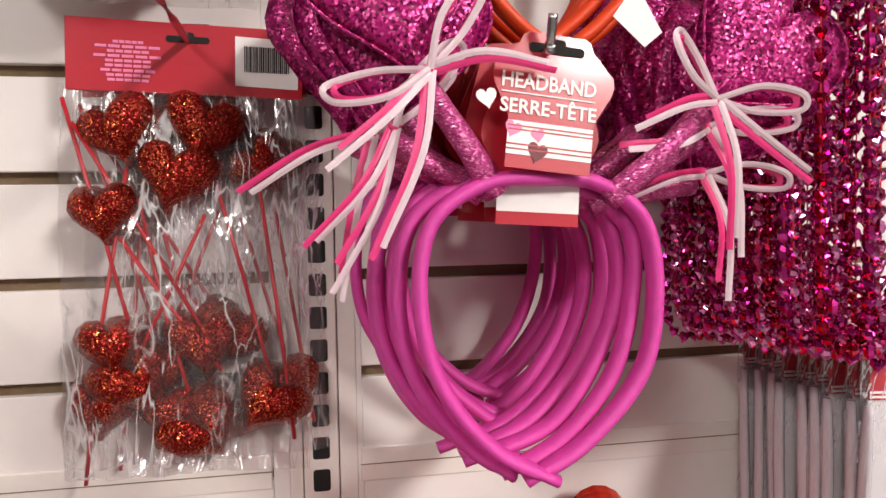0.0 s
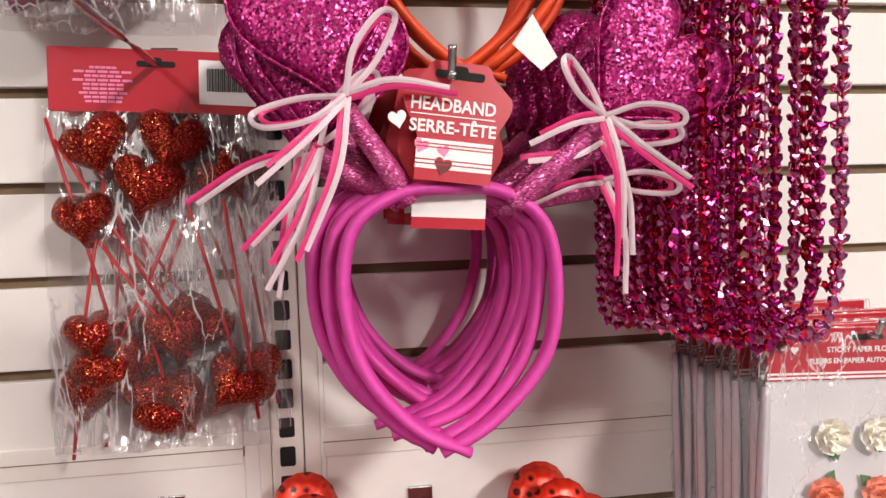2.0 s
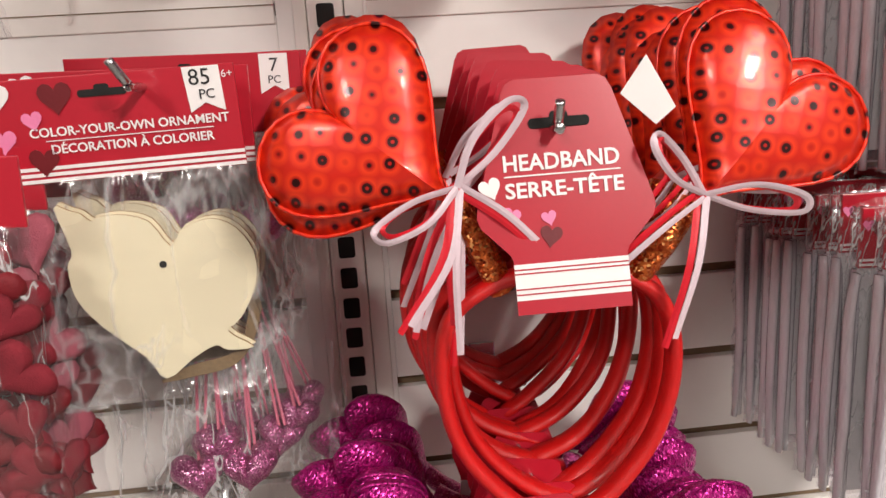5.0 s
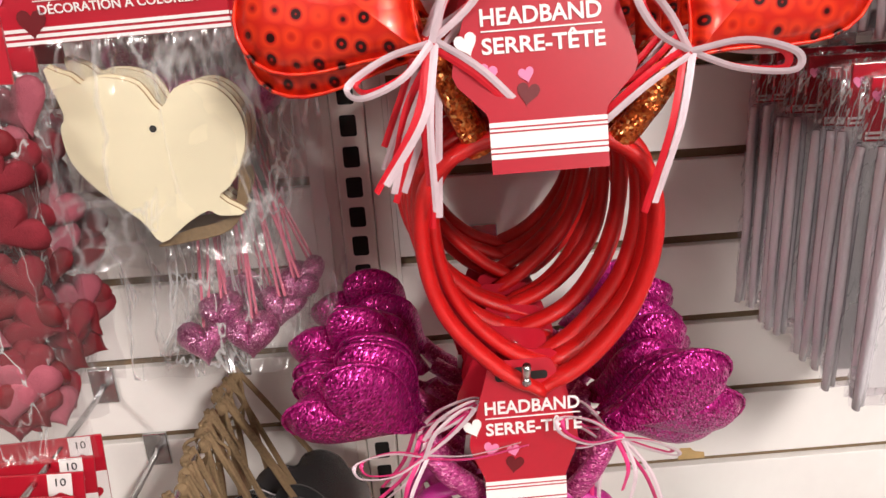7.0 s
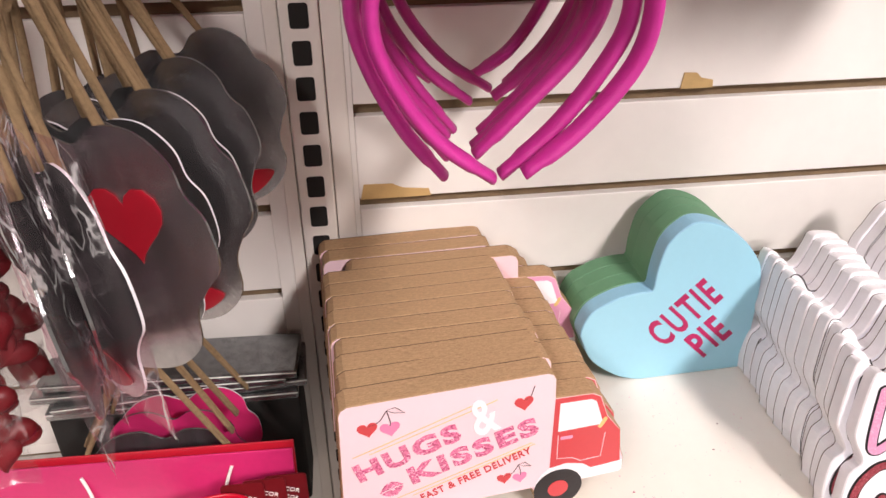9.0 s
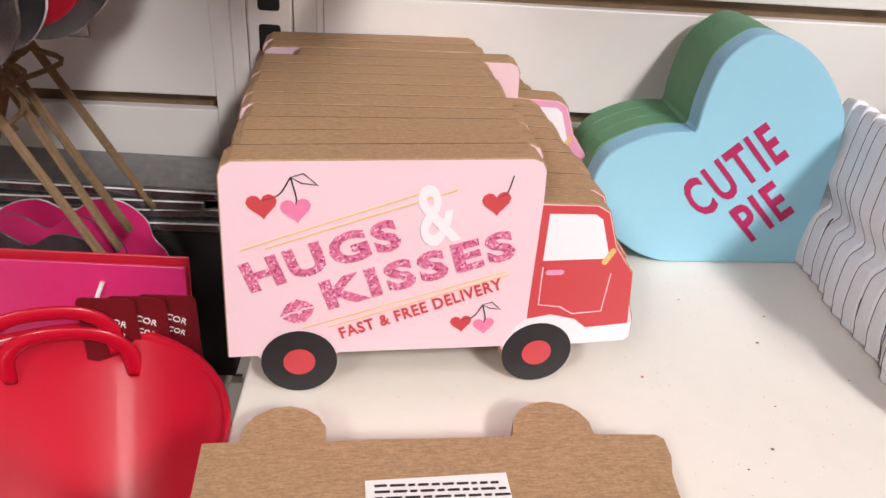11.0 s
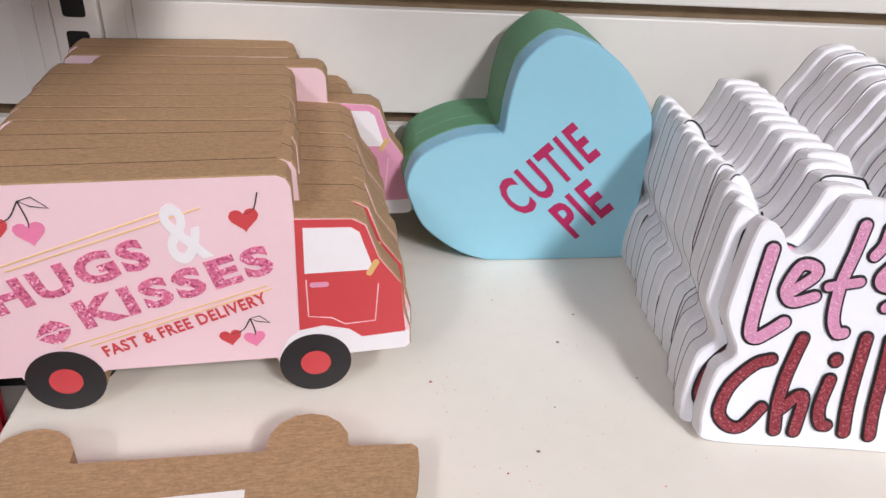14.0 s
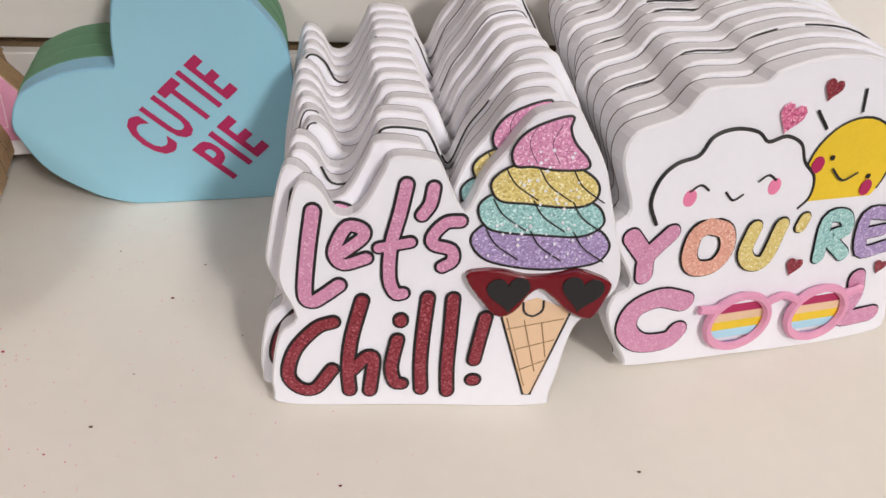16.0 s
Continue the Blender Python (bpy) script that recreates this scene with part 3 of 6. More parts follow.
def tag_card(t, w, top, bottom, neck, printed, y=0.0, text=(-0.029, 0.057)):
    """The folded card: hole, lettering, little hearts and stripes."""
    bm = B()
    slab(bm, tag_outline(w, top, bottom, neck), y, y + 0.0006)
    card = part("tag", bm, "cardred", t, "glossy red and white printed card tag")
    bm = B()
    slab(bm, [(-neck, bottom + 0.007), (neck, bottom + 0.007), (neck, bottom + 0.0245), (-neck, bottom + 0.0245)], y - 0.0004, y - 0.0001)
    part("white_band", bm, "cardwhite", card)
    if not printed:
        return card
    for k, z in enumerate((0.0095, 0.012, 0.0195, 0.0215)):
        part("stripe", slab(B(), [(-neck, bottom + z), (neck, bottom + z), (neck, bottom + z + 0.0007), (-neck, bottom + z + 0.0007)], y - 0.0007, y - 0.0005), "cardred", card)
    part("hang_hole", slab(B(), rounded(-0.015, 0.015, -0.0025, 0.0025, 0.002), y - 0.0006, y - 0.0002), "black", card)
    part("hang_hole_arch", slab(B(), rounded(-0.0045, 0.0045, -0.001, 0.0055, 0.002), y - 0.0007, y - 0.0003), "black", card)
    zt = -0.0225
    words("HEADBAND", 0.0102, "cardwhite", card, pose(text[0], y - 0.0004, zt), fat=0.0002, align="LEFT", size_to=(text[1], 0.0080))
    part("rule", slab(B(), [(text[0], zt - 0.0028), (text[0] + text[1], zt - 0.0028), (text[0] + text[1], zt - 0.0021), (text[0], zt - 0.0021)], y - 0.0006, y - 0.0002), "cardwhite", card)
    words("SERRE-TÊTE", 0.0092, "cardwhite", card, pose(text[0], y - 0.0004, zt - 0.0132), fat=0.0002, align="LEFT", size_to=(text[1] * 1.02, 0.0096))
    for hx, hz, hs, hm, a in ((text[0] - 0.007, zt - 0.008, 0.011, "cardwhite", 0.3), (-w * 0.62, zt - 0.022, 0.009, "ink_pink", -0.3), (-w * 0.2, zt - 0.024, 0.0075, "ink_pink", 0.2), (-w * 0.2, zt - 0.033, 0.011, "ink_dark", -0.2)):
        part("heart_print", slab(B(), heart2(hs, hs, 20, hx, hz, a), y - 0.0006, y - 0.0002), hm, card)
    return card


def bow(parent, c, mat_a, mat_b, spec, rnd, loose, width=0.0042):
    """A bow of two ribbons laid together: loops and tails as angle and length pairs."""
    loops, tails = spec
    for deg, L in loops:
        a = radians(deg + rnd.uniform(-1, 1) * loose)
        d, q = Vector((math.cos(a), 0, math.sin(a))), Vector((-math.sin(a), 0, math.cos(a)))
        for k, m in enumerate((mat_a, mat_b)):
            g = L * (1.0 - 0.10 * k)
            o = Vector(c) + Vector((0, -0.0022 * (1 - k), 0))
            run = [o, o + d * g * 0.45 + q * g * 0.17 + Vector((0, -0.006, 0)), o + d * g * 0.92 + q * g * 0.13 + Vector((0, -0.008, 0)), o + d * g * 0.98 - q * g * 0.04 + Vector((0, -0.004, 0)), o + d * g * 0.5 - q * g * 0.09 + Vector((0, 0.001, 0)), o + Vector((0, 0.001, 0))]
            part("ribbon_loop", ribbon(B(), run, width, 0.0003, 7, up=(0.25, 1, 0.55)), m, parent)
    for j, (deg, L) in enumerate(tails):
        a = radians(deg + rnd.uniform(-1, 1) * loose)
        d, q = Vector((math.cos(a), 0, math.sin(a))), Vector((-math.sin(a), 0, math.cos(a)))
        bend = rnd.uniform(-0.10, 0.10) * L
        for k, m in enumerate((mat_a, mat_b)):
            g = L * (1.0 - (0.16 if j % 2 else -0.08) * k)
            o = Vector(c) + q * (0.0016 - 0.0036 * k) + Vector((0, -0.0015 * (1 - k), 0))
            part("ribbon_tail", ribbon(B(), [o, o + d * g * 0.45 + q * bend + Vector((0, -0.007, 0)), o + d * g + Vector((0, -0.003, 0))], width, 0.0003, 6, up=(0.2, 1, 0.4), twist=rnd.uniform(-0.7, 0.7)), m, parent)
    bm = B()
    bmesh.ops.create_icosphere(bm, subdivisions=2, radius=0.0030, matrix=Matrix.Translation(c) @ Matrix.Diagonal((1.2, 0.8, 1, 1)))
    part("knot", bm, mat_b, parent, smooth=True)


def headband(at, band_mat, spec, label, group, printed, seed, fancy=True):
    """A padded band with two hearts on stems, ribbon bows and a card tag; the origin is the hang hole."""
    rnd = random.Random(seed)
    t = thing("headband", at, label, "headband", group)
    w, top, h = spec["half"], spec["band_top"], spec["height"]
    cx = spec.get("cx", 0.0)
    gap = spec.get("gap", 0.008) * rnd.uniform(-1, 1.6)
    w = w * rnd.uniform(0.97, 1.05)
    pts = [(gap + 0.006, -h), (-w * 0.42, -h * 0.875), (-w * 0.85, -h * 0.65), (-w, -h * 0.38), (-w * 0.90, -h * 0.14), (-w * 0.48, -0.003), (0, 0)]
    if spec.get("open"):
        g = spec["open"] * rnd.uniform(0.6, 1.5)
        pts = [(-g, -h * rnd.uniform(0.95, 1.04)), (-w * 0.50 - g * 0.4, -h * 0.80), (-w * 0.88, -h * 0.55), (-w, -h * 0.33), (-w * 0.88, -h * 0.12), (-w * 0.48, -0.003), (0, 0)]
    pts = pts + [(-x + rnd.uniform(-0.002, 0.002), z) for x, z in pts[-2::-1]]
    lean = spec.get("swing", 0.0)
    path = [(cx + x, 0.004 + lean * (-z) + (0.003 if i > len(pts) // 2 else 0), top + z) for i, (x, z) in enumerate(pts)]
    bm = tube(B(), curve_pts(path, 7), spec.get("thick", 0.0044), 0.0078, 10, False, (0, 1, 0), lambda s: 1.0 if 0.03 < s < 0.97 else 0.8)
    part("band", bm, band_mat, t, smooth=True)
    for side, hs in ((-1, spec["left"]), (1, spec["right"])):
        hx, hz, hw, hh, ang = hs
        if not printed:
            extra = rnd.uniform(-0.2, 1.0) * spec.get("fan", 0.55) * -side
            ang -= extra * 0.6
            hx, hz = hx + rnd.uniform(-0.010, 0.006), hz - abs(extra) * 0.055 + rnd.uniform(-0.006, 0.006)
        sx, sz = spec["stem_l"] if side < 0 else spec["stem_r"]
        foot = (hx + math.sin(ang) * hh * 0.5, 0.008, hz - math.cos(ang) * hh * 0.5)
        part("stem", tube(B(), curve_pts([(sx, 0.006, sz), ((sx + foot[0]) / 2, 0.002, (sz + foot[2]) / 2), foot], 8), 0.0075, 0.0065, 10, twist=2.0), spec["stem_mat"], t, smooth=True)
        bm = B()
        puffy(bm, heart2(hw, hh, 36, 0, 0), spec["puff"], 6)
        ho = part("heart", bm, spec["heart_mat"], t, smooth=True)
        ho.matrix_basis = pose(hx, 0.010 + rnd.uniform(-0.002, 0.002), hz, rnd.uniform(-4, 4) + spec.get("heart_tip", 0), 0, rnd.uniform(-5, 5)) @ pose(0, 0, 0, 0, math.degrees(-ang) + rnd.uniform(-4, 4), 0)
        if fancy:
            part("piping", tube(B(), [(p[0], 0, p[1]) for p in heart2(hw * 1.01, hh * 1.01, 48)], 0.0011, 0.0011, 6, True), spec["heart_mat"], ho, smooth=True)
        if fancy:
            bow(t, (foot[0], -0.008, foot[2] + 0.006), "ribbon_w", spec["ribbon"], spec["bows"][0 if side < 0 else 1] if printed else [q[:1] if k == 0 else q[1:] for k, q in enumerate(spec["bows"][0 if side < 0 else 1])], rnd, 2 if printed else 16, spec.get("ribbon_width", 0.0036))
    card = tag_card(t, spec["tag_w"], spec["tag_top"], spec.get("front_bottom", spec["tag_bottom"]) if printed else spec["tag_bottom"], spec["tag_neck"], printed, -0.002, spec.get("text", (-0.029, 0.057)))
    card.matrix_basis = pose(spec.get("tag_dx", 0) if printed else rnd.uniform(0, 0.006), 0, 0, spec.get("tag_lean", -8) if printed else -3, spec.get("tag_turn", 0) if printed else rnd.uniform(-5, 5), 0)
    if printed and spec.get("cloth_label", True):
        part("fabric_label", slab(B(), [(x + spec.get("label_dx", 0), z + spec.get("label_dx", 0) * 0.8) for x, z in ((0.032, 0.012), (0.045, 0.030), (0.060, 0.004), (0.05, -0.004))], 0.003, 0.0034), "cardwhite", t, "blank white fabric label")
    return t


PINK = dict(half=0.067, cx=0.002, band_top=-0.066, height=0.166, left=(-0.074, 0.030, 0.096, 0.100, 0.30), right=(0.128, 0.004, 0.096, 0.096, -0.75), stem_l=(-0.022, -0.074), stem_r=(0.040, -0.078), stem_mat="braid", heart_mat="gl_pink", puff=0.014, ribbon="ribbon_p", tag_w=0.033, tag_top=0.008, tag_bottom=-0.090, tag_neck=0.023, tag_lean=-6, tag_turn=7, front_bottom=-0.064, label_dx=0.010, tag_dx=0.009, text=(-0.028, 0.051),
            bows=((((56, 0.053), (194, 0.054)), ((3, 0.060), (222, 0.072), (252, 0.092))), (((-6, 0.048), (128, 0.042)), ((-39, 0.066), (198, 0.050), (-84, 0.075)))))
SEQ = dict(half=0.0615, cx=-0.002, band_top=-0.076, height=0.148, fan=0.2, left=(-0.090, -0.006, 0.104, 0.094, 0.95), right=(0.104, -0.010, 0.106, 0.098, -0.78), stem_l=(-0.030, -0.084), stem_r=(0.040, -0.082), stem_mat="tinsel_gold", heart_mat="sequin", puff=0.022, ribbon="ribbon_r", tag_w=0.044, tag_top=0.022, tag_bottom=-0.092, tag_neck=0.028, heart_tip=-8, tag_lean=-13, tag_turn=-1,
           bows=((((48, 0.050), (206, 0.045)), ((-40, 0.058), (268, 0.082), (248, 0.072))), (((-9, 0.050), (130, 0.040)), ((-104, 0.074), (214, 0.058)))))
MAG = dict(half=0.060, cloth_label=False, open=0.010, thick=0.0036, fan=0.25, band_top=-0.086, height=0.122, left=(-0.090, -0.022, 0.086, 0.084, 0.85), right=(0.092, -0.032, 0.092, 0.080, -1.15), stem_l=(-0.028, -0.082), stem_r=(0.032, -0.088), stem_mat="braid", heart_mat="gl_knit", puff=0.026, ribbon="ribbon_p", ribbon_width=0.0026, heart_tip=30, tag_w=0.032, tag_top=0.010, tag_bottom=-0.090, tag_neck=0.024, swing=0.12, tag_lean=-6, text=(-0.022, 0.055),
           bows=((((48, 0.044), (180, 0.040)), ((4, 0.056), (250, 0.045))), (((152, 0.042), (-18, 0.034)), ((-62, 0.052), (-84, 0.042)))))
RED_TOP = dict(half=0.066, band_top=-0.066, height=0.150, left=(-0.090, 0.030, 0.086, 0.088, 0.55), right=(0.110, 0.030, 0.086, 0.088, -0.60), stem_l=(-0.030, -0.074), stem_r=(0.040, -0.074), stem_mat="tinsel_gold", heart_mat="sequin", puff=0.022, ribbon="ribbon_r", tag_w=0.036, tag_top=0.008, tag_bottom=-0.090, tag_neck=0.024, bows=SEQ["bows"])


def headband_stack(origin, y_step, count, mat, spec, label, group, seed, drift=(0, 0)):
    rnd = random.Random(seed)
    for i in range(count):
        a = pose(origin[0] + drift[0] * i + rnd.uniform(-0.003, 0.003), origin[1] + i * y_step, origin[2] + drift[1] * i + rnd.uniform(-0.003, 0.003), rnd.uniform(-1, 1), rnd.uniform(-7, 7) if i else 0, rnd.uniform(-3, 3))
        headband(a, mat, spec, label, group, i == 0, seed * 50 + i, i < 3)


headband_stack((0.085, 0.388, 1.733), 0.0152, 12, "pink", PINK, "pink satin headband with magenta glitter hearts and ribbons", "pink glitter headbands", 1, (-0.0012, 0.0012))
hook(0.085, 0.372, 1.7345, 0.016, 0, 0.013)
headband_stack((0.083, 0.362, 1.367), 0.0158, 12, "redband", SEQ, "red satin headband with red sequin hearts and ribbons", "red sequin headbands", 2, (0, 0.0020))
hook(0.083, 0.346, 1.3685, 0.012, 0, 0.020)
headband_stack((0.074, 0.367, 1.155), 0.0185, 9, "magenta", MAG, "magenta headband with tinsel knit hearts and ribbons", "magenta knit headbands", 3)
hook(0.074, 0.352, 1.1565, 0.012)
headband_stack((0.112, 0.430, 1.962), 0.022, 5, "orangered", RED_TOP, "orange-red satin headband with sequin hearts", "orange-red headbands", 4)
hook(0.112, 0.414, 1.9635, 0.012)


# ---- signs on the shelf ----
def truck_outline():
    o = [(0.001, 0.0205), (0.0035, 0.108), (0.005, 0.112), (0.009, 0.1145), (0.129, 0.1158), (0.133, 0.114), (0.135, 0.110), (0.1355, 0.0955), (0.160, 0.0945), (0.166, 0.091), (0.172, 0.074), (0.182, 0.060), (0.184, 0.043), (0.187, 0.034), (0.1875, 0.024), (0.185, 0.0215), (0.160, 0.0205)]
    o += [(0.142 + 0.0170 * math.cos(a), 0.0170 + 0.0170 * math.sin(a)) for a in [radians(10 - i * 24) for i in range(9)]]
    o += [(0.124, 0.0205), (0.050, 0.0205)]
    o += [(0.032 + 0.0170 * math.cos(a), 0.0170 + 0.0170 * math.sin(a)) for a in [radians(10 - i * 24) for i in range(9)]]
    return o + [(0.014, 0.0200)]


def cherries(parent, x, z, y, s, two=True):
    lines, items = B(), [(x, z, "truckred")] + ([(x + 0.0132 * s, z - 0.002 * s, "ink_pink")] if two else [])
    top = (x + 0.0115 * s, z + 0.013 * s) if two else (x + 0.006 * s, z + 0.013 * s)
    for hx, hz, m in items:
        part("cherry_print", flat(B(), heart2(0.0122 * s, 0.0110 * s, 20, hx, hz, 0.1), y, 0.0003), m, parent)
        tube(lines, curve_pts([(hx, y - 0.0002, hz + 0.003 * s), ((hx + top[0]) / 2 + 0.001, y - 0.0002, (hz + top[1]) / 2 - 0.001), (top[0], y - 0.0002, top[1])], 5), 0.00028, 0.0002, 4)
    if two:
        tube(lines, [(top[0], y - 0.0002, top[1]), (top[0] + 0.005 * s, y - 0.0002, top[1] + 0.0015 * s), (top[0] + 0.0105 * s, y - 0.0002, top[1] - 0.0035 * s), (top[0] + 0.004 * s, y - 0.0002, top[1] - 0.0025 * s)], 0.00028, 0.0002, 4, True)
    part("stem_print", lines, "ink_black", parent)


def truck_sign(at, thick, full, edge, seed):
    t = thing("truck_sign", at, "wooden pink delivery truck sign standing on the shelf" if full else "wooden truck sign stacked behind others on the shelf", "sign", "truck signs")
    body = part("board", slab(B(), truck_outline(), 0, thick, 0.0006, 2, 0, 1), ["truckpink", edge], t)
    # added dark sheet: the seam's shade put into colour
    part("scorched_rim", slab(B(), truck_outline(), thick + 0.00005, thick + 0.0007), "scorch", t, "thin dark sheet painting the shade in the seam")
    y = -0.0001
    # cabs from the fourth on take mauve, standing in for shaded blush
    part("cab_print", flat(B(), [(0.1352, 0.0945), (0.1595, 0.0937), (0.165, 0.0905), (0.1712, 0.0735), (0.1815, 0.0595), (0.1832, 0.043), (0.1845, 0.0320), (0.164, 0.0305), (0.158, 0.0355), (0.146, 0.0385), (0.1352, 0.0365)], y), "truckred" if seed < 3 else "truckside", body)
    part("bumper_print", flat(B(), [(0.1250, 0.0215), (0.1300, 0.0320), (0.1352, 0.0363), (0.146, 0.0383), (0.158, 0.0353), (0.164, 0.0303), (0.1862, 0.0325), (0.1868, 0.0245), (0.1845, 0.0222), (0.1600, 0.0212)], y), "truckwhite", body)
    part("window_print", flat(B(), [(0.1385, 0.0905), (0.1590, 0.0900), (0.1625, 0.0875), (0.1690, 0.0680), (0.1385, 0.0675)], y - 0.0003), "truckwhite", body)
    part("mirror_print", flat(B(), rounded(-0.0014, 0.0014, -0.0045, 0.0045, 0.0013), y - 0.0004), "gold", body).matrix_basis = pose(0.1685, 0, 0.0690, 0, 28, 0)
    part("handle_print", flat(B(), rounded(0.1405, 0.1490, 0.0600, 0.0625, 0.0012), y - 0.0003), "truckside", body)
    part("door_line", tube(B(), [(0.1390, y - 0.0003, 0.064), (0.1395, y - 0.0003, 0.0440), (0.150, y - 0.0003, 0.0425), (0.156, y - 0.0003, 0.0385), (0.170, y - 0.0003, 0.0395), (0.1712, y - 0.0003, 0.060)], 0.0003, 0.0002, 4), "truckpink", body)
    for cx, cz, r in ((0.142, 0.0170, 0.0168), (0.032, 0.0170, 0.0168)):
        part("tyre_print", flat(B(), disc(cx, cz, r, 32), y - 0.0003), "tyre", body)
        part("hub_print", flat(B(), disc(cx, cz, r * 0.42, 24), y - 0.0006), "truckred", body)
    if not full:
        return t
    cherries(body, 0.0200, 0.0945, y, 1.0)
    cherries(body, 0.1150, 0.0950, y, 1.0, False)
    cherries(body, 0.1045, 0.0345, y, 0.80)
    words("HUGS", 0.02, "gl_print", body, pose(0.0135, y - 0.0002, 0.0540, 0, -18.5), "lettering", align="LEFT", fat=0.0009, space=1.16, size_to=(0.0670, 0.0150))
    words("KISSES", 0.02, "gl_print", body, pose(0.0455, y - 0.0002, 0.0445, 0, -17), "lettering", align="LEFT", fat=0.0009, space=1.20, size_to=(0.0850, 0.0150))
    words("&", 0.03, "truckwhite", body, pose(0.0855, y - 0.0002, 0.0745, 0, -14), "lettering", align="LEFT", fat=0.0006, size_to=(0.0165, 0.0285))
    words("FAST & FREE DELIVERY", 0.0070, "truckred", body, pose(0.0512, y - 0.0002, 0.0288, 0, -19), "lettering", align="LEFT", fat=0.00012, space=1.1, size_to=(0.0750, 0.0060))
    for s in (1, -1):
        lip = B()
        run = [(0.0, 0.0), (0.0032, 0.0034), (0.0062, 0.0060), (0.0080, 0.0052), (0.0098, 0.0062), (0.0130, 0.0040), (0.0156, 0.0006), (0.0112, 0.0012), (0.0080, 0.0006), (0.0044, 0.0010)] if s > 0 else [(0.0008, -0.0010), (0.0044, -0.0002), (0.0080, -0.0006), (0.0112, 0.0), (0.0152, -0.0006), (0.0130, -0.0034), (0.0092, -0.0060), (0.0054, -0.0054), (0.0026, -0.0034)]
        ca, sa = math.cos(radians(18)), math.sin(radians(18))
        slab(lip, [(0.0245 + q[0] * ca - q[1] * sa, 0.0415 + q[0] * sa + q[1] * ca) for q in run], y - 0.0004, y - 0.0001)
        part("kiss_print", lip, "gl_print", body)
    for x0, z0, x1, z1 in ((0.010, 0.0750, 0.089, 0.1025), (0.020, 0.0757, 0.098, 0.1017), (0.034, 0.0350, 0.122, 0.0620), (0.045, 0.0352, 0.124, 0.0605)):
        part("gold_line", tube(B(), [(x0, y - 0.0002, z0), (x1, y - 0.0002, z1)], 0.00035, 0.0002, 4), "gold", body)
    return t


rt = random.Random(5)
for i in range(12):
    yaw = (5.4, 5.0, 3.6)[i] if i < 3 else 2.0 + rt.uniform(-0.8, 0.8)
    shift = (0.0, 0.001, -0.001, -0.001, -0.004, -0.006, -0.006, -0.008, -0.009, 0.008, -0.009, -0.012)[i]
    truck_sign(pose(-0.0243 + shift, 0.3837 + i * 0.0166, SHELF + 0.0002, 0, 0, yaw), 0.0156, i == 0, "kraft", i)

# one more truck sign lies on its face
lying = thing("truck_sign", (0, 0, 0), "wooden truck sign lying face down, bare brown back", "sign", "truck signs")
lying.matrix_basis = Matrix(((0.9988, 0, 0.0488, -0.0262), (0.0488, 0, -0.9988, 0.3572), (0, 1, 0, SHELF + 0.0004), (0, 0, 0, 1)))
lying_board = part("board", slab(B(), truck_outline(), 0.0, 0.015, 0.0006, 2, 0, 0), "kraft", lying)
part("paper_label", flat(B(), [(0.064, 0.042), (0.118, 0.040), (0.119, 0.090), (0.065, 0.092)], 0.0154), "cardwhite", lying_board, "white paper label with small print")
lb = B()
for r in range(15):
    x = 0.0675
    while x < 0.1145:
        w = rt.uniform(0.002, 0.006)
        flat(lb, [(x, 0.0445 + r * 0.0029), (x + w, 0.0444 + r * 0.0029), (x + w, 0.0453 + r * 0.0029), (x, 0.0454 + r * 0.0029)], 0.0158)
        x += w + 0.0012
part("label_print", lb, "ink_black", lying_board)


def candy_heart(at, thick, first):
    pts = [(0.149, 0), (0.1485, 0.034), (0.148, 0.067), (0.146, 0.091), (0.140, 0.106), (0.123, 0.126), (0.104, 0.139), (0.085, 0.1440), (0.073, 0.139), (0.062, 0.126), (0.0575, 0.106), (0.0565, 0.089)]
    right = curve_pts([(p[0], 0, p[1]) for p in pts], 5)
    left = curve_pts([(p[0], 0, p[1]) for p in ((0.0555, 0.0868), (0.041, 0.0862), (0.025, 0.082), (0.008, 0.072), (0.001, 0.056), (0.003, 0.045), (0.013, 0.025), (0.034, 0.008), (0.052, 0.001), (0.062, 0))], 5)
    o = [(p.x, p.z) for p in right] + [(p.x, p.z) for p in left]
    t = thing("heart_sign", at, "powder blue candy heart sign with wine lettering" if first else "wooden heart sign with green edges stacked behind", "sign", "candy heart signs")
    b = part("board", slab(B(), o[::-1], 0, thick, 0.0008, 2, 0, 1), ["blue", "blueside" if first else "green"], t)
    if first:
        words("CUTIE", 0.0420, "wine", b, pose(0.0742, -0.0003, 0.0303, 0, -45), align="LEFT", fat=0.0011, space=1.20, size_to=(0.0612, 0.0300))
        words("PIE", 0.0420, "wine", b, pose(0.1105, -0.0003, 0.0150, 0, -45), align="LEFT", fat=0.0011, space=1.14, size_to=(0.0310, 0.0300))
    return t


for i in range(4):
    candy_heart(pose(0.1641 - (0.0012 if i else 0), 0.5114 + i * 0.0152, SHELF + 0.0002, 0, 0, 2.4 - 0.4 * i), 0.0145, i == 0)


# ---- lettered wooden signs ----
def mm(pts):
    return [(p[0] / 1000, p[1] / 1000) for p in pts]


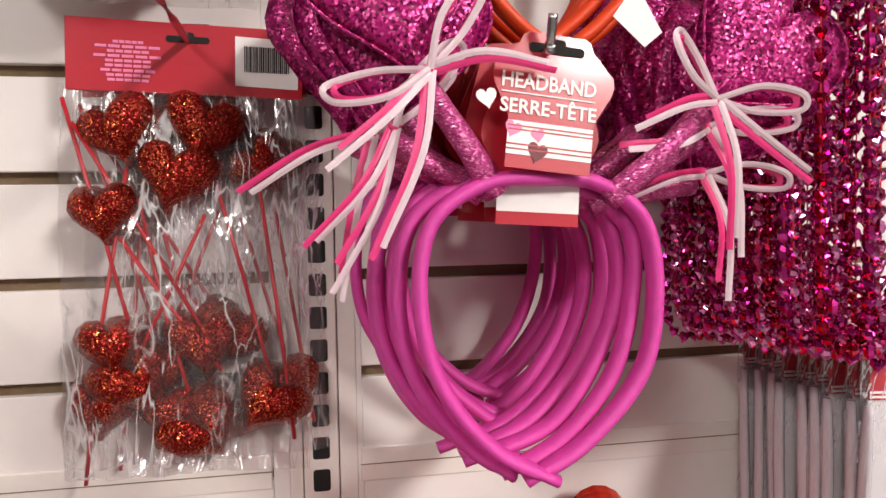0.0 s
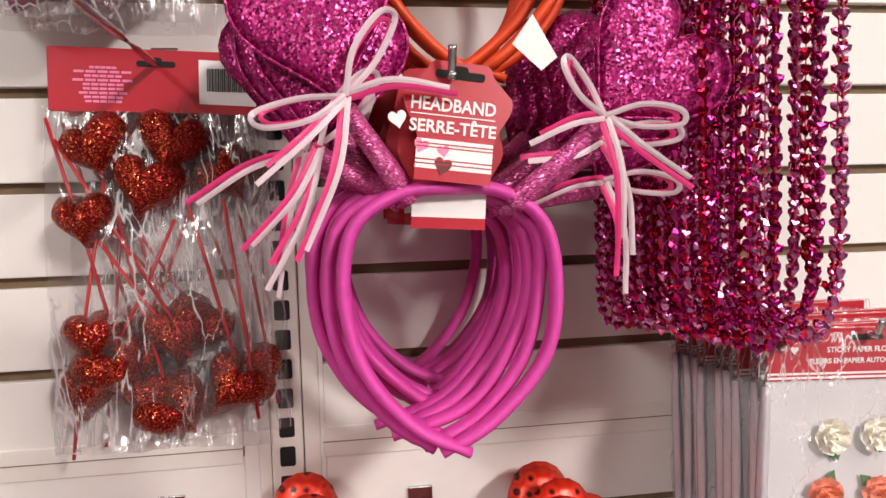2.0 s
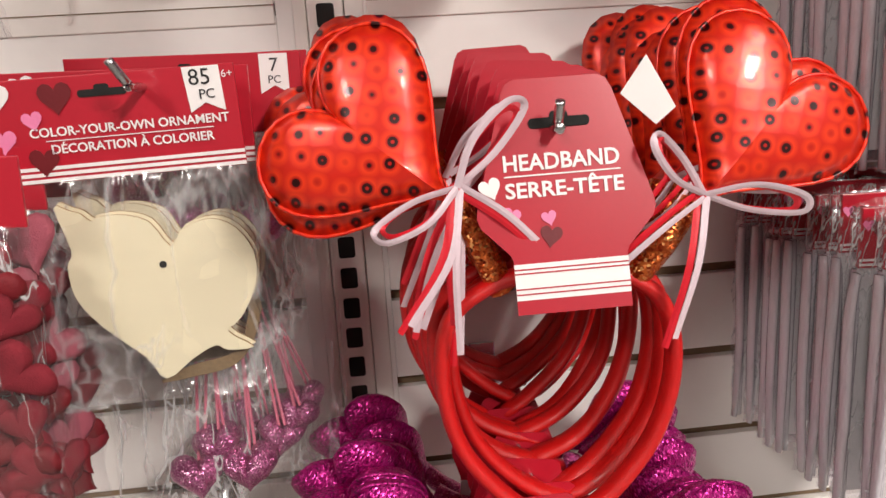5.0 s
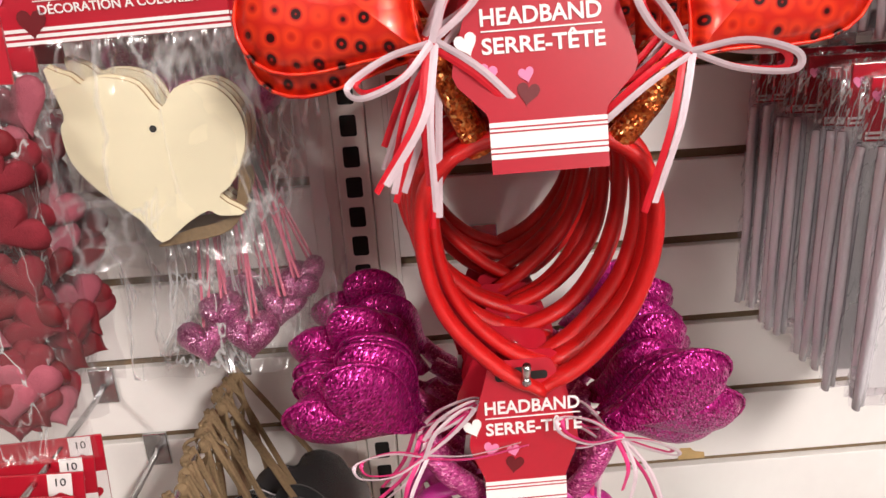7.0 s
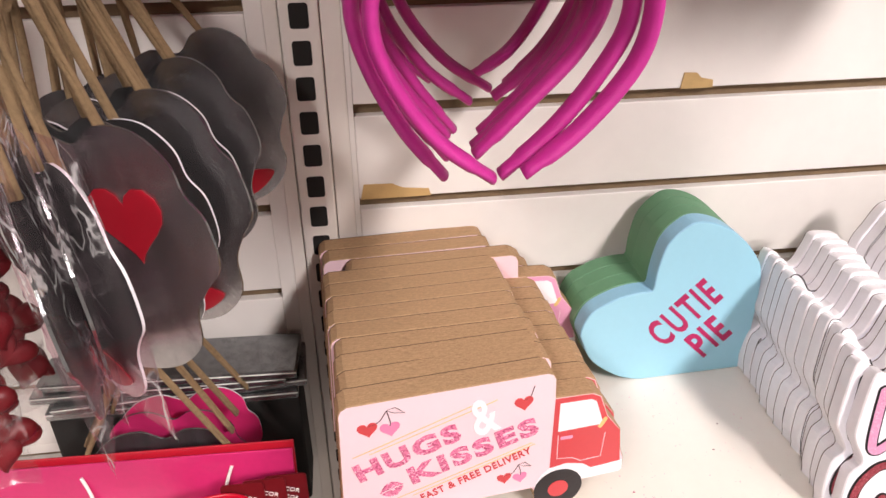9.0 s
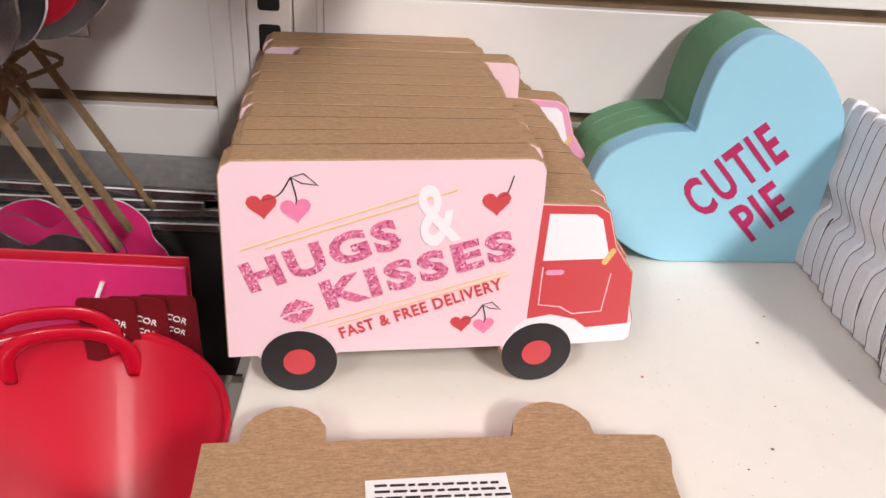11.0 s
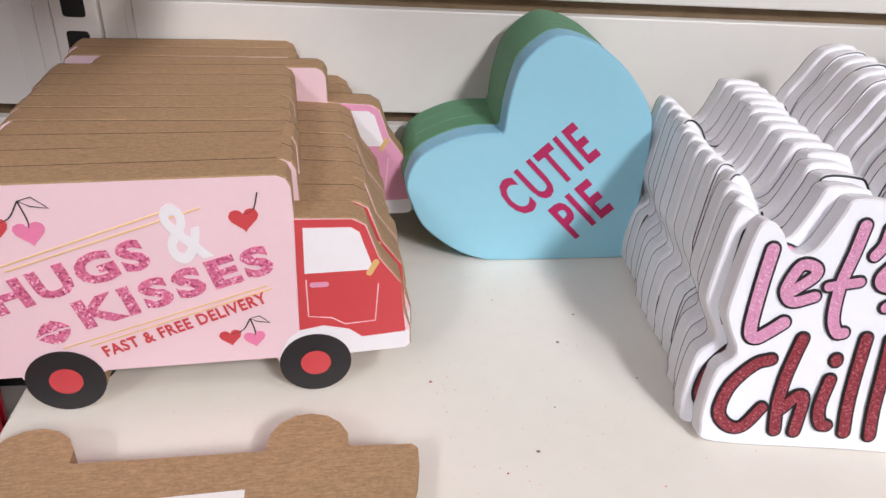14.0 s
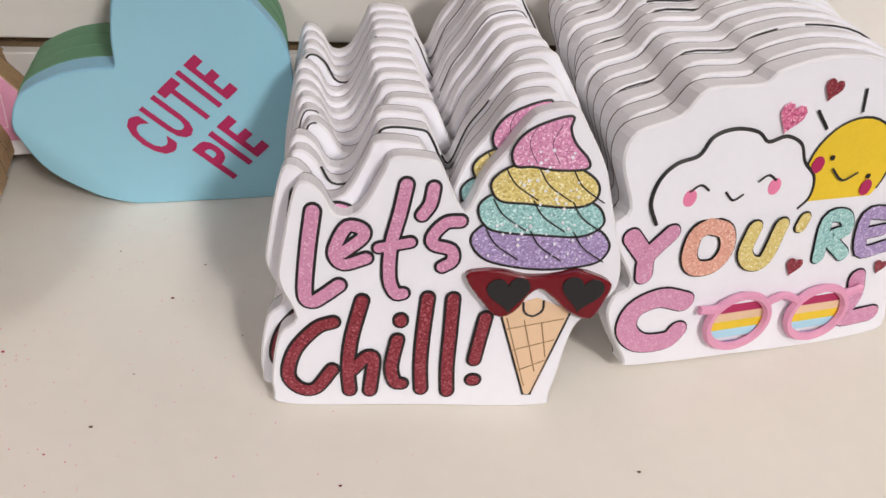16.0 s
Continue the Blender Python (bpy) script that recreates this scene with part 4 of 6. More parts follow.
def stroke(parent, pts, width, mat, outline=1.6, y=0.0):
    """One brush stroke of lettering: colour over a wider black edge; in millimetres."""
    run = curve_pts([(p[0] / 1000, 0, p[1] / 1000) for p in pts], 5)
    for w, yy, m in ((width + outline, y - 0.0003, "ink_black"), (width, y - 0.0009, mat)):
        bm = B()
        r = w / 2000
        n = len(run)
        left, right = [], []
        for i, p in enumerate(run):
            d = (run[min(i + 1, n - 1)] - run[max(i - 1, 0)])
            d = d.normalized() if d.length > 1e-9 else Vector((1, 0, 0))
            q = Vector((-d.z, 0, d.x)) * r
            left.append(p + q)
            right.append(p - q)
        for i in range(n - 1):
            vs = [bm.verts.new((v.x, yy - 0.000004 * i, v.z)) for v in (left[i], left[i + 1], right[i + 1], right[i])]
            bm.faces.new(vs)
        for k, p in enumerate((run[0], run[-1])):
            vs = [bm.verts.new((p.x + r * math.cos(a * math.tau / 14), yy + 0.000002 - 0.000004 * n * k, p.z + r * math.sin(a * math.tau / 14))) for a in range(14)]
            bm.faces.new(vs)
        for f in bm.faces:
            f.normal_update()
        part("letter" if m == mat else "letter_edge", bm, m, parent)


def outlined(parent, pts, mat, edge=0.9, y=0.0, closed=True, name="print"):
    run = curve_pts([(p[0] / 1000, 0, p[1] / 1000) for p in pts], 5, True)
    part(name, flat(B(), [(p.x, p.z) for p in run], y - 0.0002), mat, parent)
    part("print_edge", tube(B(), [(p.x, y - 0.0004, p.z) for p in run], edge / 2000, 0.0002, 4, True), "ink_black", parent)


def smooth_outline(pts, n=4, grow=0.0):
    cx, cz = sum(q[0] for q in pts) / len(pts), sum(q[1] for q in pts) / len(pts)
    pts = [(q[0] + grow * (1 if q[0] > cx else -1) * min(1, abs(q[0] - cx) / 40), q[1] + grow * (1 if q[1] > cz else -1) * min(1, abs(q[1] - cz) / 40)) for q in pts]
    return [(p.x, p.z) for p in curve_pts([(p[0] / 1000, 0, p[1] / 1000) for p in pts], n, True)]


re_ = random.Random(21)


def rim_print_shade(board, o):
    """Black arcs near a board's rim: ends of print and painted shade between boards."""
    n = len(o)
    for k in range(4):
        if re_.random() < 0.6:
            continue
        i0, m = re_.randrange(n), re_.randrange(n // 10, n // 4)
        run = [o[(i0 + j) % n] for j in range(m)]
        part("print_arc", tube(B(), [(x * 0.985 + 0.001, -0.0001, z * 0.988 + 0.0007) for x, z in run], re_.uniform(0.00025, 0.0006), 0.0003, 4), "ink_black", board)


def chill_sign(at, thick, full, plain_front=False):
    t = thing("lettered_sign", at, "white wooden sign with pink lettering and a glitter ice cream" if full else "white wooden ice cream sign stacked behind others", "sign", "ice cream signs")
    o = smooth_outline([(0, 0), (55, 0), (110, 0), (116, 8), (121, 39), (127, 49), (138, 61), (138, 74), (134, 87), (129, 101), (124, 115), (114, 131), (108, 138), (95, 136), (89, 130), (83, 120), (76, 110), (70, 95), (66, 98), (59, 112), (54, 115), (40, 115), (36, 108), (28, 93), (19, 91), (13, 100), (7, 104), (2, 100), (-3, 75), (-4, 61), (3, 45), (-4, 37), (-7, 22), (-7, 8)], 4, 1.8)
    # brown back face and dark sheet paint the shade behind each board
    b = part("board", slab(B(), o, 0, thick, 0.0009, 2, 0, 1, 2), ["signwhite", "signedge", "groove"], t)
    part("backing_sheet", slab(B(), o, thick + 0.00005, thick + 0.0007), "scorch", t, "thin dark sheet painting the shade in the gap")
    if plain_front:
        rim_print_shade(b, o)
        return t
    for k, (run, w) in enumerate((([(8, 93), (6, 75), (5, 56), (8, 52), (13, 55), (19, 60)], 5.6), ([(20, 75), (28, 82), (28, 86), (22, 87), (18, 80), (17, 74), (21, 70), (30, 73)], 4.8), ([(45, 106), (43, 94), (40, 79), (40, 64), (43, 57), (46, 57)], 5.0), ([(35, 78), (48, 81)], 4.2), ([(56, 105), (55, 98), (52, 93)], 4.8), ([(68, 91), (62, 90), (57, 84), (58, 80), (65, 78), (66, 73), (62, 70)], 4.8))):
        stroke(b, run, w, "gl_rose", 2.4, -0.00016 * (k % 4))
    if full:
        for k, run in enumerate(([(17, 42), (10, 39), (1, 28), (-2, 15), (3, 8), (10, 8), (17, 18)], [(29, 53), (25, 34), (24, 19), (25, 7)], [(26, 18), (32, 25), (35, 23), (34, 7)], [(45, 34), (43, 20), (45, 12), (48, 11)], [(46, 44), (46, 43)], [(57, 55), (56, 35), (56, 20), (57, 8)], [(68, 55), (68, 35), (68, 20), (69, 7)], [(83, 46), (81, 32), (80, 24)], [(80, 13), (81, 13)])):
            stroke(b, run, 5.0, "gl_wine", 2.4, -0.00016 * (k % 4))
    cone = [(89, 50), (105, 56), (121, 50), (109, 6), (105, 5)]
    part("cone_print", flat(B(), mm(cone), -0.0002), "cone", b)
    part("print_edge", tube(B(), [(x / 1000, -0.0004, z / 1000) for x, z in ((89, 50), (105, 5), (108, 5), (121, 50))], 0.0007, 0.0002, 4), "ink_black", b)
    outlined(b, [(73, 83), (77, 89), (84, 91), (104, 90), (124, 90), (132, 84), (132, 78), (126, 73), (106, 70), (86, 72), (77, 76)], "ice_l", 1.5, 0)
    outlined(b, [(75, 98), (80, 103), (88, 103), (104, 102), (122, 101), (128, 95), (127, 90), (119, 86), (104, 86), (84, 87), (77, 91)], "ice_b", 1.5, -0.0003)
    outlined(b, [(79, 108), (84, 114), (93, 117), (110, 117), (121, 112), (124, 106), (121, 101), (112, 99), (95, 100), (83, 101)], "ice_y", 1.5, -0.0006)
    outlined(b, [(86, 122), (90, 129), (98, 134), (108, 137), (108, 132), (111, 126), (117, 120), (117, 116), (105, 115), (95, 116), (88, 116)], "ice_p", 1.5, -0.0009)
    if not full:
        return t
    rn = random.Random(3)
    marks = B()
    for i in range(3):
        tube(marks, [(0.0925 + i * 0.008, -0.0008, 0.046 - i * 0.001), (0.1045 + i * 0.004, -0.0008, 0.010 + i * 0.008)], 0.00025, 0.0002, 4)
        tube(marks, [(0.0925 + i * 0.0035, -0.0008, 0.040 - i * 0.011), (0.1185 - i * 0.003, -0.0008, 0.046 - i * 0.011)], 0.00025, 0.0002, 4)
    part("waffle_print", marks, "kraft", b)
    for k, (z, x0, x1) in enumerate(((0.081, 0.076, 0.132), (0.0945, 0.078, 0.128), (0.108, 0.082, 0.124), (0.1235, 0.090, 0.118))):
        for j in range(3 if k < 3 else 2):
            xa = x0 + (x1 - x0) * (j + 0.15) / 3
            part("swirl_line", tube(B(), curve_pts([(xa, -0.0013, z + 0.007), (xa + 0.005, -0.0013, z), (xa + 0.015, -0.0013, z - 0.0065)] if k < 3 else [(xa + 0.004, -0.0013, z + 0.010), (xa + 0.001, -0.0013, z + 0.002), (xa + 0.005, -0.0013, z - 0.006)], 4), 0.0003, 0.0002, 4), "ink_black", b)
    dots = B()
    for i in range(60):
        z = rn.uniform(0.075, 0.124)
        flat(dots, disc(0.1025 + rn.uniform(-1, 1) * (0.025 - (z - 0.075) * 0.30), z, rn.uniform(0.0003, 0.0008), 7), -0.0012)
    part("glitter_dots", dots, "signwhite", b)
    gl = smooth_outline([(72, 67), (79, 70), (88, 70), (97, 68), (105, 68), (112, 69), (121, 71), (129, 69), (136, 65), (134, 57), (129, 48), (119, 51), (111, 58), (105, 62), (100, 59), (95, 51), (88, 48), (81, 54)])
    gb = part("sunglasses", slab(B(), gl, -0.0045, -0.0005, 0.0008), "wine_gloss", t, "raised dark red heart sunglasses")
    for hx, hz in ((91, 59), (123, 60)):
        part("lens", slab(B(), heart2(0.019, 0.017, 24, hx / 1000, hz / 1000, 0.1 if hx < 100 else -0.1), -0.0052, -0.0046), "ink_black", gb)
    part("smile", tube(B(), curve_pts([(p[0] / 1000, -0.0008, p[1] / 1000) for p in [(99, 54), (100, 49), (104, 47), (108, 50), (108, 55)]], 4), 0.0005, 0.0002, 4), "ink_black", b)
    return t


def cool_sign(at, thick, full, plain_front=False):
    t = thing("lettered_sign", at, "white wooden cloud and sun sign with pastel lettering" if full else "white wooden cloud sign stacked behind others", "sign", "cloud signs")
    o = smooth_outline([(-8, 9), (-1, 3), (54, 0), (106, -2), (148, 0), (154, 8), (150, 22), (152, 36), (144, 50), (143, 80), (136, 108), (122, 134), (98, 150), (66, 154), (40, 149), (31, 143), (6, 142), (-5, 131), (-24, 125), (-28, 112), (-20, 90), (-28, 82), (-22, 70), (-12, 52), (-20, 46), (-21, 34)], 4, 1.0)
    # dark back and sheet again stand in for shade in the gap
    b = part("board", slab(B(), o, 0, thick, 0.0009, 2, 0, 1, 2), ["signwhite", "signedge", "groove"], t)
    part("backing_sheet", slab(B(), o, thick + 0.00005, thick + 0.0007), "scorch", t, "thin dark sheet painting the shade in the gap")
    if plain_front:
        rim_print_shade(b, o)
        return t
    run = curve_pts([(p[0] / 1000, 0, p[1] / 1000) for p in [(-7, 82), (-12, 93), (-10, 104), (-3, 111), (7, 114), (12, 122), (22, 125), (34, 123), (41, 118), (50, 120), (59, 116), (64, 107), (72, 99), (73, 89), (68, 83)]], 5)
    part("cloud_line", tube(B(), [(p.x, -0.0003, p.z) for p in run], 0.0008, 0.0003, 4), "ink_black", b)
    if not full:
        return t
    part("sun_print", flat(B(), [(x, z) for x, z in disc(0.091, 0.102, 0.0245, 36) if z > 0.0835], -0.0002), "sun", b)
    part("sun_line", tube(B(), [(x, -0.0005, z) for x, z in disc(0.091, 0.102, 0.0245, 36)[33:] + disc(0.091, 0.102, 0.0245, 36)[:20]], 0.0006, 0.0002, 4), "ink_black", b)
    part("cloud_print", flat(B(), [(p.x, p.z) for p in run], -0.0006), "signwhite", b)
    part("cloud_front_line", tube(B(), [(p.x, -0.0010, p.z) for p in run], 0.0008, 0.0003, 4), "ink_black", b)
    for k, (pts, w, m) in enumerate((([(-18, 77), (-9, 66)], 8.5, "gl_rose"), ([(2, 77), (-8, 66), (-8, 56)], 8.5, "gl_rose"), ([(21, 79), (31, 75), (34, 65), (29, 57), (19, 57), (14, 64), (15, 75), (21, 79)], 8.0, "peach"), ([(47, 75), (45, 63), (50, 56), (58, 57), (62, 75)], 7.8, "ice_y"), ([(75, 77), (74, 73)], 6.4, "ice_y"), ([(91, 54), (89, 75), (99, 76), (103, 68), (94, 65), (106, 54)], 7.0, "ice_b"), ([(128, 75), (113, 75), (117, 55), (133, 56)], 7.0, "ice_l"), ([(116, 65), (127, 66)], 6.4, "ice_l"), ([(18, 38), (4, 42), (-9, 37), (-11, 26), (-2, 17), (13, 16), (18, 21)], 10.5, "gl_rose"), ([(122, 38), (125, 26), (122, 13), (141, 13)], 10.0, "gl_rose"))):
        stroke(b, pts, w, m, 1.6, -0.00016 * (k % 4))
    for x, z, q in ((49, 128, 14), (67, 140, 10), (77, 50, 10), (134, 43, 8)):
        part("heart_print", flat(B(), heart2(q / 1000, q / 1000, 18, x / 1000, z / 1000, -0.25), -0.0009), "gl_wine" if q < 14 else "gl_print", b)
    rays = B()
    for x0, z0, x1, z1 in ((63, 131, 71, 122), (86, 140, 88, 129), (114, 133, 108, 125)):
        tube(rays, [(x0 / 1000, -0.0006, z0 / 1000), (x1 / 1000, -0.0006, z1 / 1000)], 0.0008, 0.0002, 4)
    part("sun_rays", rays, "ink_black", b)
    for x, z in ((11, 98), (46, 100)):
        part("eye_line", tube(B(), curve_pts([(x / 1000 - 0.005, -0.0012, z / 1000 - 0.001), (x / 1000, -0.0012, z / 1000 + 0.002), (x / 1000 + 0.005, -0.0012, z / 1000 - 0.001)], 4), 0.0006, 0.0002, 4), "ink_black", b)
    for x, z, q in ((30, 92, 5), (89, 97, 8)):
        part("smile", tube(B(), curve_pts([((x - q) / 1000, -0.0012, (z + q * 0.7) / 1000), (x / 1000, -0.0012, (z - 1) / 1000), ((x + q) / 1000, -0.0012, (z + q * 0.3) / 1000)], 4), 0.0006, 0.0002, 4), "ink_black", b)
    for x, z in ((79, 108), (104, 97)):
        part("eye", flat(B(), disc(x / 1000, z / 1000, 0.0013, 10), -0.0010), "ink_black", b)
    for x, z, m in ((7, 94, "ink_pink"), (51, 96, "ink_pink"), (72, 105, "wine"), (105, 91, "wine")):
        part("blush", flat(B(), disc(x / 1000, z / 1000, 0.0034, 14, 0.0042), -0.0008), m, b)
    glasses = B()
    lens = []
    for (cx, cz), rr in (((51, 23), 17.5), ((100, 21), 17.5)):
        tube(glasses, [(x, -0.0030, z) for x, z in disc(cx / 1000, cz / 1000, rr / 1000, 28, rr / 1000 * 0.86)], 0.0024, 0.0022, 6, True)
        lens.append((cx / 1000, cz / 1000, rr / 1000))
    tube(glasses, curve_pts([(lens[0][0] + lens[0][2] * 0.8, -0.003, lens[0][1] + 0.009), ((lens[0][0] + lens[1][0]) / 2, -0.003, lens[0][1] + 0.012), (lens[1][0] - lens[1][2] * 0.8, -0.003, lens[1][1] + 0.009)], 5), 0.0022, 0.002, 6)
    tube(glasses, [(lens[0][0] - lens[0][2] - 0.007, -0.003, lens[0][1] + 0.010), (lens[0][0] - lens[0][2] * 0.75, -0.003, lens[0][1] + 0.009)], 0.0026, 0.002, 6)
    tube(glasses, [(lens[1][0] + lens[1][2] + 0.007, -0.003, lens[1][1] + 0.012), (lens[1][0] + lens[1][2] * 0.75, -0.003, lens[1][1] + 0.009)], 0.0026, 0.002, 6)
    gp = part("sunglasses", glasses, "truckside", t, "raised pink sunglasses with rainbow lenses")
    for cx, cz, rr in lens:
        # the white top stripe draws the highlight on each lens
        for k, m in enumerate(("signwhite", "wine", "cone", "sun", "cloudblue", "ice_l")):
            hi, lo = 1 - k / 3, 1 - (k + 1) / 3
            pts = [(cx + s * rr * math.sqrt(max(0, 1 - q * q)), cz + q * rr * 0.86) for s, q in ((-1, hi), (-1, (hi + lo) / 2), (-1, lo), (1, lo), (1, (hi + lo) / 2), (1, hi))]
            part("lens_stripe", flat(B(), pts[1:5] if k in (0, 5) else pts, -0.0016), m, gp)
    return t


rs = random.Random(8)
for i in range(14):
    chill_sign(pose(0.3028 + (rs.uniform(-0.003, 0.003) + 0.0012 * i if i > 1 else -0.0045 * i), 0.3540 + i * 0.0118, SHELF + 0.0030, -14.5 + 0.25 * i, 0, -6.8 + min(i, 6) * 0.7), 0.0104 + 0.0004 * rs.random(), i < 2, i > 1)
for i in range(14):
    cool_sign(pose(0.4707 + (rs.uniform(-0.003, 0.003) + 0.0015 * i if i else 0), 0.3548 + i * 0.0118, SHELF + 0.0042, -10 - 0.2 * i, 0, 5 - min(i, 5) * 0.4), 0.0104 + 0.0004 * rs.random(), i == 0, i > 1)


# ---- bagged goods ----
def film_bag(parent, x0, x1, z0, z1, depth, seed, mat="film", y=0.0):
    """A clear pillow bag: front and back sheets, pinched at the rim, with creases."""
    rnd = random.Random(seed)
    off = Vector((rnd.uniform(-9, 9), rnd.uniform(-9, 9), rnd.uniform(-9, 9)))
    nx, nz = 18, 26
    bm = B()
    for side in (-1, 1):
        rows = []
        for j in range(nz + 1):
            v = j / nz
            row = []
            for i in range(nx + 1):
                u = i / nx
                swell = (max(0.0, math.sin(math.pi * u)) ** 0.45) * (max(0.0, math.sin(math.pi * min(1.0, v * 1.02))) ** 0.35)
                p = Vector((x0 + (x1 - x0) * u, 0, z0 + (z1 - z0) * v))
                q = noise.noise(p * 38 + off + Vector((0, side * 3, 0))) * 0.35 + abs(noise.noise(p * 85 + off)) * 0.35
                edge = 0.004 * noise.noise(Vector((v * 9, side, 0)) + off)
                row.append(bm.verts.new((p.x + (edge if i in (0, nx) else 0), y + side * depth / 2 * swell * (0.75 + q), p.z + (0.004 * noise.noise(Vector((u * 8, 5, 0)) + off) if j == 0 else 0))))
            rows.append(row)
        for j in range(nz):
            for i in range(nx):
                bm.faces.new((rows[j][i], rows[j][i + 1], rows[j + 1][i + 1], rows[j + 1][i]))
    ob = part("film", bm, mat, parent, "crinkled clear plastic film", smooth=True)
    ob.visible_shadow = False
    return ob


def solid_heart(name, parent, c, size, mat, turn, rnd, depth=0.75):
    bm = B()
    puffy(bm, heart2(size, size * 0.92, 24), size * depth, 5)
    h = part(name, bm, mat, parent, smooth=True)
    h.matrix_basis = pose(*c, rnd.uniform(-20, 20), turn, rnd.uniform(-25, 25))
    return h


def header_card(t, x0, x1, z0, z1, y=0.0, fold=True):
    card = part("header_card", box(B(), x0, x1, y - 0.0015, y + 0.0015, z0, z1, 0.0006), "cardred", t, "glossy red folded card header")
    cx, zc = (x0 + x1) / 2, z1 - 0.010
    part("hang_hole", slab(B(), rounded(cx - 0.013, cx + 0.013, zc - 0.002, zc + 0.002, 0.0018), y - 0.0021, y - 0.0016), "black", card)
    part("hang_hole_arch", slab(B(), rounded(cx - 0.004, cx + 0.004, zc - 0.001, zc + 0.0045, 0.0018), y - 0.0022, y - 0.0017), "black", card)
    return card


def red_pick_bag(at, seed, front):
    rnd = random.Random(seed)
    t = thing("pick_bag", at, "clear bag of red glitter heart picks with red card header", "bagged picks", "red heart pick bags")
    card = header_card(t, -0.070, 0.071, -0.040, 0.004)
    lab = part("barcode_label", slab(B(), [(0.029, -0.033), (0.068, -0.034), (0.068, -0.003), (0.029, -0.002)], -0.0022, -0.0018), "cardwhite", card, "white barcode label")
    if front:
        x = 0.0345
        while x < 0.0625:
            w = rnd.choice((0.0004, 0.0006, 0.0010))
            part("bar", slab(B(), [(x, -0.024), (x + w, -0.024), (x + w, -0.008), (x, -0.008)], -0.0027, -0.0024), "ink_black", lab)
            x += w + rnd.choice((0.0004, 0.0006))
        lines = B()
        for k in range(9):
            wd = rnd.uniform(0.012, 0.026) if k else 0.009
            for q in range(5):
                a = -0.034 - wd + q * 2 * wd / 5
                slab(lines, [(a, -0.0105 - k * 0.0029), (a + wd * 0.34, -0.0105 - k * 0.0029), (a + wd * 0.34, -0.0088 - k * 0.0029), (a, -0.0088 - k * 0.0029)], -0.0020, -0.0016)
        part("small_print", lines, "ink_pink", card)
    tops = [(-0.038, -0.066, 0.040), (0.009, -0.064, 0.042), (-0.007, -0.094, 0.043), (-0.048, -0.116, 0.034), (0.046, -0.084, 0.036)]
    lows = [(-0.034, -0.224, 0.042), (0.010, -0.200, 0.042), (0.006, -0.256, 0.044), (0.048, -0.240, 0.042), (-0.053, -0.240, 0.036), (-0.046, -0.200, 0.034), (-0.012, -0.246, 0.032)]
    for k, (x, z, s) in enumerate(tops + lows):
        solid_heart("heart", t, (x, rnd.uniform(-0.004, 0.006) if k < 3 else rnd.uniform(0.0, 0.012), z), s * 1.30, "gl_red", rnd.uniform(-35, 35) + (180 if k >= 99 else 0), rnd)
    ends = [((-0.036, -0.085), (-0.062, -0.285)), ((-0.072, -0.045), (-0.030, -0.205)), ((-0.066, -0.060), (0.010, -0.190)), ((-0.030, -0.105), (0.002, -0.240)), ((0.014, -0.085), (0.052, -0.225)), ((-0.040, -0.130), (0.020, -0.215)), ((0.010, -0.115), (-0.034, -0.210)), ((0.044, -0.10), (0.066, -0.262))]
    for k, (a, b) in enumerate(ends):
        yy = rnd.uniform(-0.006, 0.006)
        part("stick", tube(B(), [(a[0], yy, a[1]), ((a[0] + b[0]) / 2 + rnd.uniform(-0.003, 0.003), yy, (a[1] + b[1]) / 2), (b[0], yy, b[1])], 0.0013, 0.0013, 6), "stick", t, smooth=True)
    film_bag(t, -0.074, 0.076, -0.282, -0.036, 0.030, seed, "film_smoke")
    return t


red_pick_bag(pose(-0.1145, 0.548, 1.778, 0, 1.5, 3) @ Matrix.Scale(1.09, 4), 11, True)
red_pick_bag(pose(-0.1125, 0.570, 1.780, 0, -1, 1) @ Matrix.Scale(1.09, 4), 12, False)
hook(-0.1145, 0.320, 1.7715, 0.018, -0.003)


def small_heart_bag(at, seed, w, h, mats, size, count, label, group, header=True, fat=0.75):
    """A clear bag packed with small hearts of several colours."""
    rnd = random.Random(seed)
    t = thing("heart_bag", at, label, "bagged hearts", group)
    if header:
        header_card(t, -w / 2, w / 2, -0.030, 0.006)
    else:
        part("seal_strip", box(B(), -w / 2, w / 2, -0.0008, 0.0008, -0.028, 0.006, 0.0003), "film_smooth", t, "clear sealed top of the bag")
    for k in range(count):
        solid_heart("heart", t, (rnd.uniform(-w * 0.40, w * 0.40), rnd.uniform(-0.012, 0.014), -0.045 - (h - 0.07) * (k + rnd.random()) / count), size * rnd.uniform(0.8, 1.15), rnd.choice(mats), rnd.uniform(-60, 60), rnd, fat)
    film_bag(t, -w / 2, w / 2, -h, -0.026, 0.044, seed, "film_smoke" if header else "film_smooth")
    return t


for k, (x, y, z) in enumerate(((-0.165, 0.49, 1.985), (-0.160, 0.535, 1.985))):
    small_heart_bag(pose(x, y, z, 0, 0, 4), 20 + k, 0.185, 0.193, ("gl_mauve", "gl_mauve", "gl_lilac"), 0.040, 46, "clear bag of rose glitter hearts with red header", "rose glitter bags")
hook(-0.165, 0.462, 1.979)
